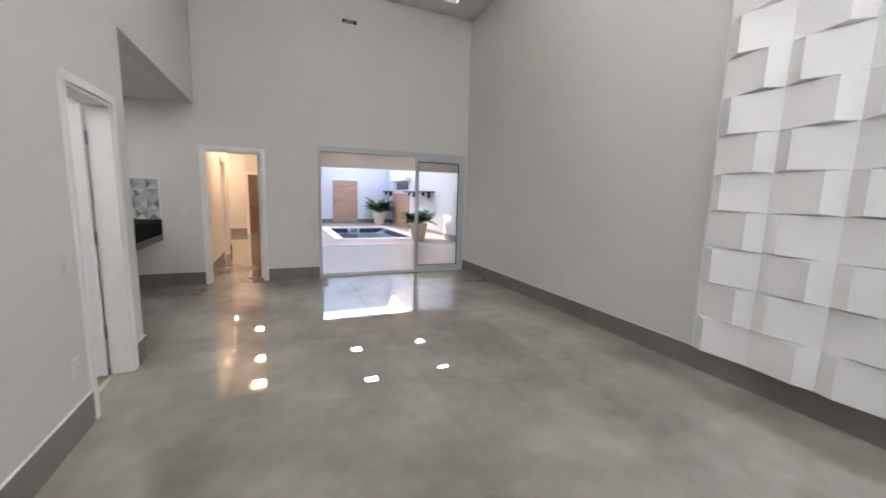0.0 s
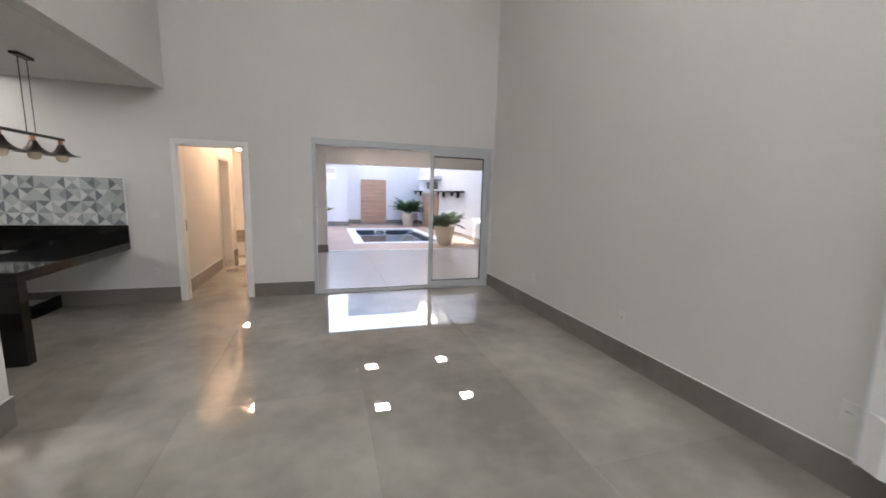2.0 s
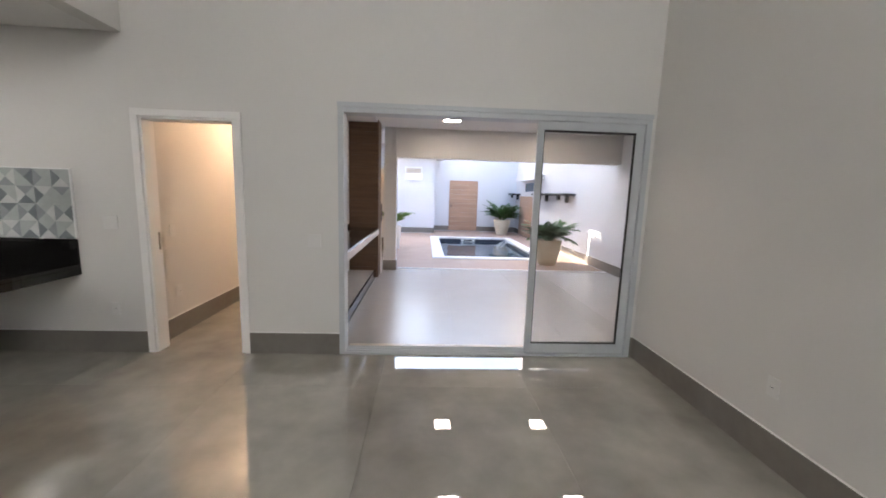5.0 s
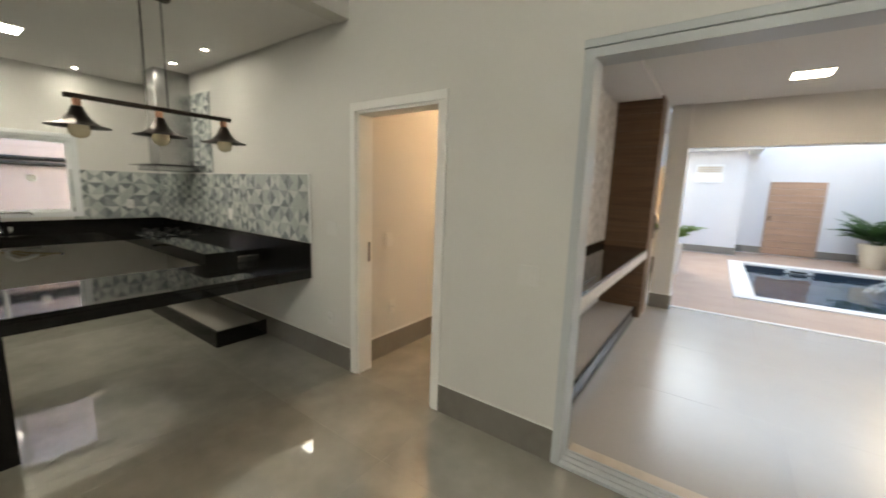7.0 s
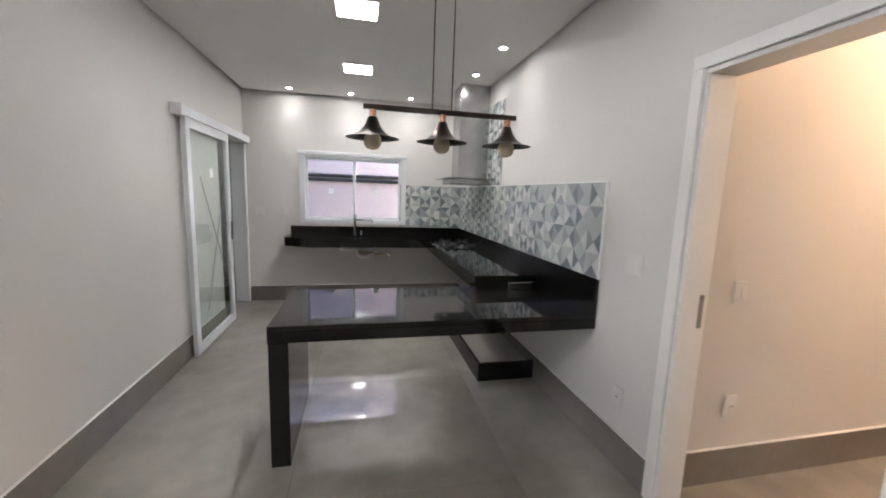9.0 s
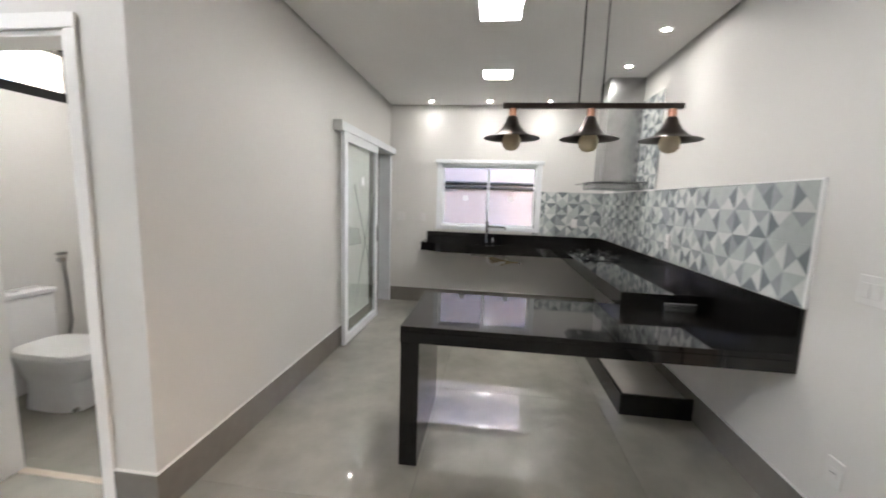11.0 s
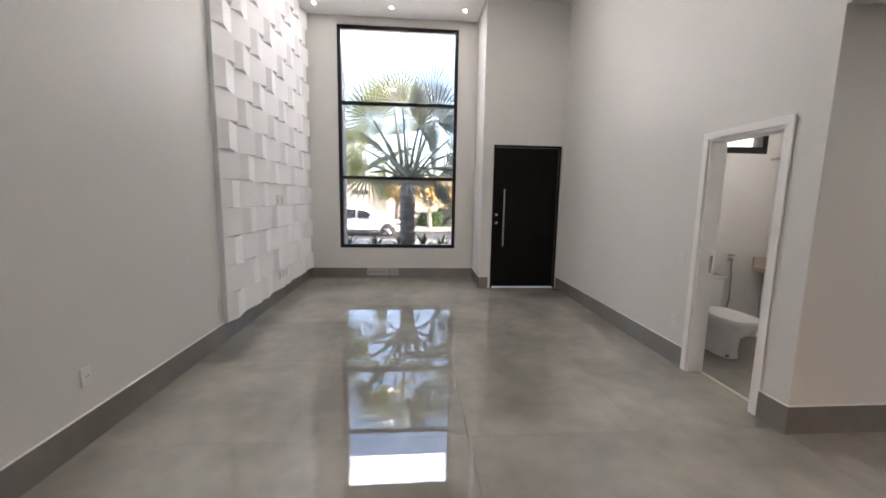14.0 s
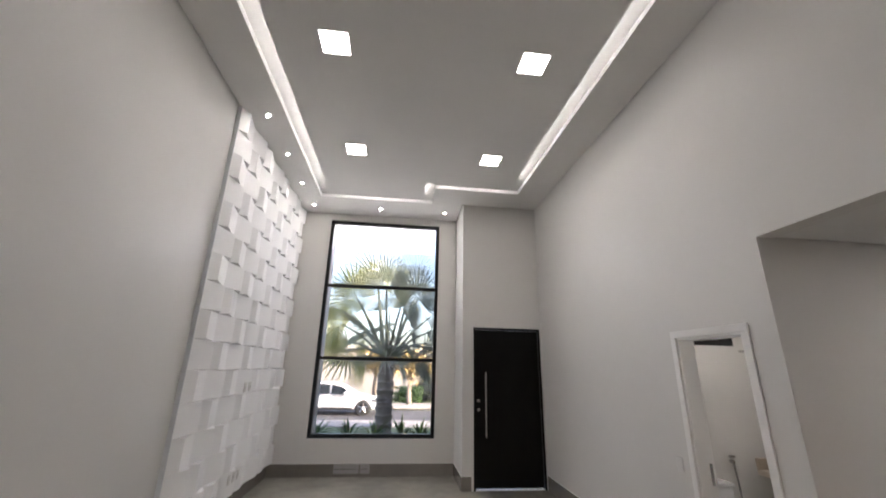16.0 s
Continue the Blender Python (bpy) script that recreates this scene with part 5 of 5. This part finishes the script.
# ---- street side ----
def fan_leaf(bm, hub, direction, up, radius, n, spread, rnd, droop=0.25):
    """A fan of folded, pointed segments joined near the hub, their tips free."""
    d, u = Vector(direction).normalized(), Vector(up)
    u = (u - d * u.dot(d)).normalized()
    s_ = d.cross(u)
    hub = Vector(hub)
    prev = None
    half = spread / n / 2 * 0.8
    for k in range(n):
        a = -spread / 2 + spread * (k + 0.5) / n
        ln = radius * (0.78 + 0.22 * math.cos(a * 0.8)) * rnd.uniform(0.93, 1.05)
        def at(ang, r, lift):
            v = d * math.cos(ang) + s_ * math.sin(ang)
            return hub + v * r + u * lift - Vector((0, 0, droop * radius * (r / radius) ** 3))
        r1 = radius * 0.36
        c = bm.verts.new(at(a, 0.05 * radius, 0))
        l1, m1, q1 = (bm.verts.new(at(a - half, r1, 0)), bm.verts.new(at(a, r1, 0.03 * radius)), bm.verts.new(at(a + half, r1, 0)))
        l2, m2, q2 = (bm.verts.new(at(a - half * 0.3, ln * 0.78, 0)), bm.verts.new(at(a, ln * 0.78, 0.02 * radius)), bm.verts.new(at(a + half * 0.3, ln * 0.78, 0)))
        tip = bm.verts.new(at(a + rnd.uniform(-0.02, 0.02), ln, -0.05 * radius))
        for f in ((c, l1, m1), (c, m1, q1), (l1, l2, m2, m1), (m1, m2, q2, q1), (l2, tip, m2), (m2, tip, q2)):
            bm.faces.new(f)


rp = random.Random(3)
px, py, gz = 1.66, -4.3, -0.12
palm = thing("palm_tree", (px, py, gz), "silver-green fan palm in front of the window", "palm tree")
bm = bmesh.new()
prof = [(0.27, gz)]
for k in range(11):
    z = gz + 0.1 + k * 0.19
    prof += [(0.2 - 0.002 * k, z), (0.228 - 0.002 * k, z + 0.12), (0.205 - 0.002 * k, z + 0.15)]
lathe(bm, px, py, prof + [(0.17, gz + 2.4), (0.02, gz + 2.6)], 22)
for v in bm.verts:
    k = 1 + 0.06 * noise.noise(v.co * 5)
    v.co.x, v.co.y = px + (v.co.x - px) * k, py + (v.co.y - py) * k
part("trunk", bm, BARK, palm, "rough ringed trunk", True)
# petioles fan out from the crown; a leaf sits at the end of each
for k in range(26):
    a = k * 2.39996 + 0.5
    el = radians(82 - 84 * (k / 25.0) ** 0.95)
    L = rp.uniform(0.6, 0.95) + 1.35 * (1 - k / 25.0)
    d = Vector((math.cos(a), math.sin(a), 0))
    start = Vector((px, py, gz + 2.2)) + d * 0.15
    way = d * math.cos(el) + Vector((0, 0, math.sin(el)))
    end = start + way * L + Vector((0, 0, -0.1))
    bm = bmesh.new()
    tube(bm, [start, start.lerp(end, 0.5) + Vector((0, 0, 0.1)), end], [0.045, 0.03, 0.018], 6)
    pet = part("petiole", bm, PALM, palm, "pale leaf stalk", True)
    bm = bmesh.new()
    fan_leaf(bm, end, way + Vector((0, 0, -0.3 if k > 13 else 0.0)), Vector((rp.uniform(-0.6, 0.6), rp.choice((-1, 1)) * rp.uniform(0.5, 1.0), rp.uniform(0.0, 0.7))), rp.uniform(0.95, 1.2), 26, radians(rp.uniform(160, 240)), rp, 0.12)
    # east leaves get the painted sunlit colour, west leaves the painted shade
    part("fan_leaf", bm, PALM_SUNLIT if d.x > 0.5 else PALM if d.x > -0.3 else PALM_SHADED, pet)

# low spiky plants under the window
for k, (sx, sy) in enumerate(((2.95, -2.75), (1.78, -2.7), (0.85, -2.8), (2.35, -3.0), (1.25, -3.0))):
    r2 = random.Random(20 + k)
    t = thing("spiky_shrub", (sx, sy, -0.12), "low spiky green shrub below the window", "shrub", "shrubs below the window")
    for j in range(26):
        bm = bmesh.new()
        a, L = j * 2.4, r2.uniform(0.35, 0.6)
        d = Vector((math.cos(a), math.sin(a), 0))
        s_ = Vector((-d.y, d.x, 0)) * 0.025
        b0 = Vector((sx, sy, 0.34))
        el = r2.uniform(0.35, 1.35)
        mid = b0 + (d * math.cos(el) + Vector((0, 0, math.sin(el)))) * L * 0.6
        tip = mid + (d * math.cos(el - 0.4) + Vector((0, 0, math.sin(el - 0.4)))) * L * 0.45
        vs = [bm.verts.new(p) for p in (b0 - s_ * 0.5, b0 + s_ * 0.5, mid + s_, tip, mid - s_)]
        bm.faces.new(vs)
        part("blade", bm, LEAF_LIGHT if j % 3 == 0 else LEAF, t)
    bm = bmesh.new()
    tube(bm, [(sx, sy, -0.12), (sx, sy, 0.38)], 0.05, 8)
    part("stem", bm, BARK, t)

# parked car, nose towards -x
cx0, cy0, cz = 1.95, -13.0, -0.36
car = thing("parked_car", (cx0 + 2.2, cy0 - 0.9, cz), "white estate SUV parked at the street", "car")
side = [(0.0, 0.42), (0.02, 0.62), (0.14, 0.76), (0.9, 0.92), (1.25, 0.98), (1.85, 1.42), (2.3, 1.54), (3.3, 1.55), (3.95, 1.45), (4.3, 1.02), (4.42, 0.85), (4.44, 0.45), (4.35, 0.32),
        (3.92, 0.30), (3.85, 0.55), (3.7, 0.68), (3.5, 0.72), (3.3, 0.68), (3.15, 0.55), (3.08, 0.28), (1.28, 0.28), (1.21, 0.55), (1.06, 0.68), (0.86, 0.72), (0.66, 0.68), (0.51, 0.55), (0.44, 0.30), (0.1, 0.32)]
bm = bmesh.new()
prism(bm, [(cx0 + a, cz + b * 0.9) for a, b in side], "y", cy0 - 1.8, cy0)
for v in bm.verts:
    if v.co.z > cz + 0.9:
        k = (v.co.z - cz - 0.9) * 0.355
        v.co.y += -k if v.co.y > cy0 - 0.9 else k
bmesh.ops.bevel(bm, geom=[e for e in bm.edges if abs(e.verts[0].co.y - e.verts[1].co.y) < 0.3], offset=0.035, segments=2, affect="EDGES")
part("body", bm, CAR_PAINT, car, smooth=True)
for pts in ([(1.42, 1.02), (1.90, 1.38), (2.32, 1.46), (2.32, 1.02)], [(2.40, 1.02), (2.40, 1.47), (3.2, 1.48), (3.2, 1.02)], [(3.28, 1.02), (3.28, 1.48), (3.85, 1.40), (4.05, 1.06)]):
    bm = bmesh.new()
    f = [bm.verts.new((cx0 + a, cy0 - (b - 1.0) * 0.32 + 0.012, cz + b * 0.9)) for a, b in pts]
    bm.faces.new(f)
    bmesh.ops.solidify(bm, geom=bm.faces[:], thickness=0.02)
    part("side_window", bm, CAR_GLASS, car, "tinted window")
part("sill_trim", boxes((cx0 + 1.3, cx0 + 3.05, cy0 - 0.02, cy0 + 0.015, cz + 0.26, cz + 0.36), bevel=0.01), DARK, car)
for nm, b in (("headlight", (cx0 + 0.06, cx0 + 0.5, cy0 - 0.05, cy0 + 0.008, cz + 0.59, cz + 0.69)), ("door_handle", (cx0 + 2.1, cx0 + 2.28, cy0, cy0 + 0.03, cz + 0.81, cz + 0.84)), ("door_handle", (cx0 + 3.0, cx0 + 3.18, cy0, cy0 + 0.03, cz + 0.83, cz + 0.86))):
    part(nm, boxes(b, bevel=0.01), CHROME, car)
part("wing_mirror", boxes((cx0 + 1.55, cx0 + 1.75, cy0 - 0.02, cy0 + 0.18, cz + 0.9, cz + 1.03), bevel=0.03), CAR_PAINT, car)
for wx in (0.86, 3.5):
    for wy, sg in ((cy0 - 0.1, 1), (cy0 - 1.7, -1)):
        X, Z = cx0 + wx, cz + 0.34
        bm = bmesh.new()
        n = 28
        prof = [(0.20, -0.1), (0.30, -0.11), (0.335, -0.09), (0.34, 0), (0.335, 0.09), (0.30, 0.11), (0.20, 0.1)]
        rs = [ring(bm, [(X + r * math.cos(2 * math.pi * i / n), wy + o, Z + r * math.sin(2 * math.pi * i / n)) for i in range(n)]) for r, o in prof]
        for a, b in zip(rs, rs[1:]):
            bridge(bm, a, b)
        wh = part("wheel", bm, RUBBER, car, "black tyre", True)
        bm = bmesh.new()
        tube(bm, [(X, wy + sg * 0.02, Z), (X, wy + sg * 0.05, Z)], 0.20, 28)
        part("rim_disc", bm, DARK, wh)
        bm = bmesh.new()
        for k in range(5):
            a = 2 * math.pi * k / 5 + 0.3
            tube(bm, [(X, wy + sg * 0.08, Z), (X + 0.22 * math.cos(a), wy + sg * 0.09, Z + 0.22 * math.sin(a))], [0.05, 0.035], 6)
        part("rim", bm, STEEL, wh, "five-spoke alloy rim")

# across the street
structure("street_wall", boxes((-3.0, 30.0, -22.3, -22.0, -0.3, 1.75), (-40.0, -3.0, -24.0, -23.7, -0.3, 1.2)), CREAM_WALL, "long pale garden wall across the street", "wall")
hs = thing("house_across", (-6, -34, -0.3), "pale house with a low grey roof across the street", "house")
part("wall", boxes((-14.0, 1.0, -40.0, -33.0, -0.3, 2.9)), PAINT_WHITE, hs)
bm = bmesh.new()
prism(bm, [(-15.0, 2.9), (-6.5, 4.6), (2.0, 2.9)], "y", -41.0, -32.4)
part("roof", bm, CEMENT, hs, "grey sloping roof")
for wx in (-11.0, -6.5, -2.0):
    part("window", boxes((wx - 0.8, wx + 0.8, -33.05, -32.98, 0.7, 2.0)), CAR_GLASS, hs)
h2 = thing("house_across", (14, -36, -0.3), "pale two-storey house across the street", "house")
part("wall", boxes((4.0, 22.0, -42.0, -34.0, -0.3, 3.4)), PAVING, h2)
part("roof", boxes((3.5, 22.5, -42.5, -33.5, 3.4, 3.7)), CEMENT, h2)
for wx in (7.0, 12.0, 17.0):
    part("window", boxes((wx - 0.9, wx + 0.9, -34.05, -33.98, 0.9, 2.3)), CAR_GLASS, h2)


def leafy_tree(x, y, z, trunk, crown, radius, n, seed, mat, label):
    r2 = random.Random(seed)
    t = thing("street_tree", (x, y, z), label, "tree", "street trees")
    bm = bmesh.new()
    tube(bm, [(x, y, z), (x + 0.05, y, z + trunk * 0.5), (x - 0.03, y, z + trunk)], [0.16, 0.12, 0.09], 10)
    ends = []
    for k in range(7):
        a, el = k * 2.4, r2.uniform(0.3, 1.1)
        e = Vector((x, y, z + trunk)) + Vector((math.cos(a) * math.cos(el), math.sin(a) * math.cos(el), math.sin(el))) * radius * 0.8
        tube(bm, [(x, y, z + trunk * 0.85), Vector((x, y, z + trunk)).lerp(e, 0.5) + Vector((0, 0, 0.1)), e], [0.07, 0.04, 0.015], 6)
        ends.append(e)
    part("trunk", bm, BARK, t, smooth=True)
    bm = bmesh.new()
    for k in range(n):
        c = r2.choice(ends).lerp(Vector((x, y, z + crown)), r2.uniform(0, 0.7))
        p = c + Vector((r2.gauss(0, 1), r2.gauss(0, 1), r2.gauss(0, 0.8))) * radius * 0.28
        u = Vector((r2.uniform(-1, 1), r2.uniform(-1, 1), r2.uniform(-1, 1))).normalized()
        w = u.orthogonal().normalized()
        q = r2.uniform(0.07, 0.14)
        bm.faces.new([bm.verts.new(v) for v in (p - u * q, p + w * q * 0.55, p + u * q, p - w * q * 0.55)])
    part("crown", bm, mat, t)


leafy_tree(0.55, -17.2, -0.22, 1.5, 2.4, 1.5, 1500, 4, AUTUMN, "small street tree with yellow-brown leaves")
leafy_tree(2.6, -19.0, -0.22, 1.6, 2.2, 1.2, 900, 5, AUTUMN, "small street tree with sparse yellow leaves")
for k, (sx, sy) in enumerate(((0.95, -18.6), (0.15, -18.4), (-1.4, -19.0))):
    r2 = random.Random(40 + k)
    t = thing("street_shrub", (sx, sy, -0.22), "dark clipped shrub beside the street", "shrub", "street shrubs")
    bm = bmesh.new()
    for j in range(420):
        p = Vector((sx, sy, 0.12)) + Vector((r2.gauss(0, 0.22), r2.gauss(0, 0.22), r2.uniform(-0.34, 0.55)))
        u = Vector((r2.uniform(-1, 1), r2.uniform(-1, 1), r2.uniform(-1, 1))).normalized()
        w = u.orthogonal().normalized()
        bm.faces.new([bm.verts.new(v) for v in (p - u * 0.09, p + w * 0.05, p + u * 0.09, p - w * 0.05)])
    part("foliage", bm, LEAF, t)
    bm = bmesh.new()
    tube(bm, [(sx, sy, -0.22), (sx, sy, 0.2)], 0.04, 6)
    part("stem", bm, BARK, t)
# dark round-topped parked car far off
c2 = thing("parked_car", (-1.2, -20.4, -0.22), "dark car parked far across the street", "car")
bm = bmesh.new()
prism(bm, [(-2.9, 0.1), (-2.8, 0.55), (-2.2, 0.68), (-1.7, 1.1), (-0.6, 1.12), (-0.1, 0.72), (0.3, 0.6), (0.35, 0.1)], "y", -21.2, -19.6)
bmesh.ops.bevel(bm, geom=bm.edges[:], offset=0.06, segments=2, affect="EDGES")
part("body", bm, CAR_GLASS, c2, smooth=True)
for wx in (-2.2, -0.4):
    bm = bmesh.new()
    tube(bm, [(wx, -19.62, 0.1), (wx, -19.52, 0.1)], 0.31, 20)
    part("wheel", bm, RUBBER, c2)


# ---- faceted plaster panels on the east wall ----
pw = thing("wall_panelling", (3.5, 0.07, 0.2), "white three-dimensional plaster panels in staggered wedges", "wall panelling", kind="structure")
part("backing", boxes((3.462, 3.499, -1.579, 1.715, 0.203, TOP - 0.002)), PLASTER, pw)
part("edge_trim", boxes((3.455, 3.499, 1.716, 1.728, 0.203, TOP - 0.002)), ALU, pw, "thin grey metal edge trim")
CW, RH = 0.4295, 0.3045


def wedge(flip, width, height):
    """A block that rises from flush to full height along its length and drops steeply at the end."""
    bm = bmesh.new()
    d, st, e = 0.07, 0.25, 0.014
    o = [(0, 0), (width, 0), (width, height), (0, height)]
    top = [(0, 0.002, 0.003), (width * (1 - st), e, d), (width * (1 - st), height - e * 0.6, d), (0, height - 0.002, 0.003)]
    if flip:
        o = [(width - a, b) for a, b in o]
        top = [(width - a, b, c) for a, b, c in top]
    low = [bm.verts.new((a, b, 0)) for a, b in o]
    t = [bm.verts.new(p) for p in top]
    for f in ((t[0], t[1], t[2], t[3]), (low[0], low[1], t[1], t[0]), (low[1], low[2], t[2], t[1]), (low[2], low[3], t[3], t[2]), (low[3], low[0], t[0], t[3])):
        bm.faces.new(f)
    bmesh.ops.recalc_face_normals(bm, faces=bm.faces)
    me = bpy.data.meshes.new("plaster_block")
    bm.to_mesh(me)
    bm.free()
    me.materials.append(PLASTER)
    return me


WEDGES = {}
eastm = Matrix(((0, 0, -1, 0), (-1, 0, 0, 0), (0, 1, 0, 0), (0, 0, 0, 1)))
for i in range(8):
    for j in range(15):
        y, z = 1.714 - i * CW, 0.206 + j * RH
        w, h = min(CW, y + 1.578), min(RH, TOP - 0.004 - z)
        key = ((i + j) % 2, round(w, 3), round(h, 3))
        if key not in WEDGES:
            WEDGES[key] = wedge(key[0] == 0, w, h)
        ob = new("plaster_block", WEDGES[key])
        ob.parent = pw
        ob.matrix_basis = Matrix.Translation(Vector((3.4618, y, z)) - ORIG[pw]) @ eastm


# ---- floor tiles ----
def tile_field(name, label, mat, x0, x1, y0, y1, step, z, ox, oy, gap=0.0007, thick=0.012, skip=None):
    f = thing(name, (x0, y0, z), label, "floor", kind="structure")
    made = {}
    nx0, nx1 = math.floor((x0 - ox) / step), math.ceil((x1 - ox) / step)
    ny0, ny1 = math.floor((y0 - oy) / step), math.ceil((y1 - oy) / step)
    for i in range(nx0, nx1):
        for j in range(ny0, ny1):
            a0, a1 = max(x0, ox + i * step), min(x1, ox + (i + 1) * step)
            b0, b1 = max(y0, oy + j * step), min(y1, oy + (j + 1) * step)
            if a1 - a0 < 0.01 or b1 - b0 < 0.01 or (skip and skip(a0, a1, b0, b1)):
                continue
            key = (round(a1 - a0, 3), round(b1 - b0, 3))
            if key not in made:
                bm = boxes((gap, a1 - a0 - gap, gap, b1 - b0 - gap, -thick, 0))
                me = bpy.data.meshes.new("floor_tile")
                bmesh.ops.recalc_face_normals(bm, faces=bm.faces)
                bm.to_mesh(me)
                bm.free()
                me.materials.append(mat)
                made[key] = me
            ob = new("floor_tile", made[key])
            ob.parent = f
            ob.location = (a0 - x0, b0 - y0, 0)


tile_field("floor_living", "large polished grey porcelain floor tiles", TILE, -1.08, 3.5, -1.58, 6.5, 1.2, 0.0, 2.3, 1.09)
tile_field("floor_kitchen", "large polished grey porcelain floor tiles", TILE, -5.0, -1.08, 3.57, 6.5, 1.2, 0.0, 2.3, 1.09)
tile_field("floor_corridor", "large polished grey porcelain floor tiles", TILE, -1.15, 0.5, 6.5, 14.3, 1.2, 0.0, 2.3, 1.09)
tile_field("floor_side_hall", "large polished grey porcelain floor tiles", TILE, -2.6, -1.15, 10.1, 14.3, 1.2, 0.0, 2.3, 1.09)
tile_field("floor_bathroom", "large polished grey porcelain floor tiles", TILE, -2.6, -1.08, 1.75, 3.42, 1.2, -0.003, 2.3, 1.09)
tile_field("floor_laundry", "large polished grey porcelain floor tiles", TILE, -6.5, -2.75, 1.0, 3.57, 1.2, -0.003, 2.3, 1.09)
tile_field("floor_patio", "large pale satin porcelain patio tiles", PATIO, 0.6, PX, 6.64, 10.75, 1.2, -0.004, 0.6, 6.65)
tile_field("floor_garden", "terracotta-brown paving slabs round the pool", DECK, -1.3, PX, 10.75, 19.2, 0.6, -0.018, 0.45, 10.75,
           skip=lambda a0, a1, b0, b1: a1 > 1.66 and a0 < 4.59 and b1 > 12.11 and b0 < 16.79)
structure("paving_strip", boxes((1.05, 4.65, 11.95, 12.1, -0.03, -0.019), (4.6, 4.65, 12.1, 16.75, -0.03, -0.019), (1.05, 1.65, 12.1, 17.0, -0.03, -0.019), (1.65, 5.25, 16.8, 17.35, -0.03, -0.019), (4.65, 5.25, 11.95, 16.8, -0.03, -0.019)), DECK, "cut paving strip along the pool rim", "floor")
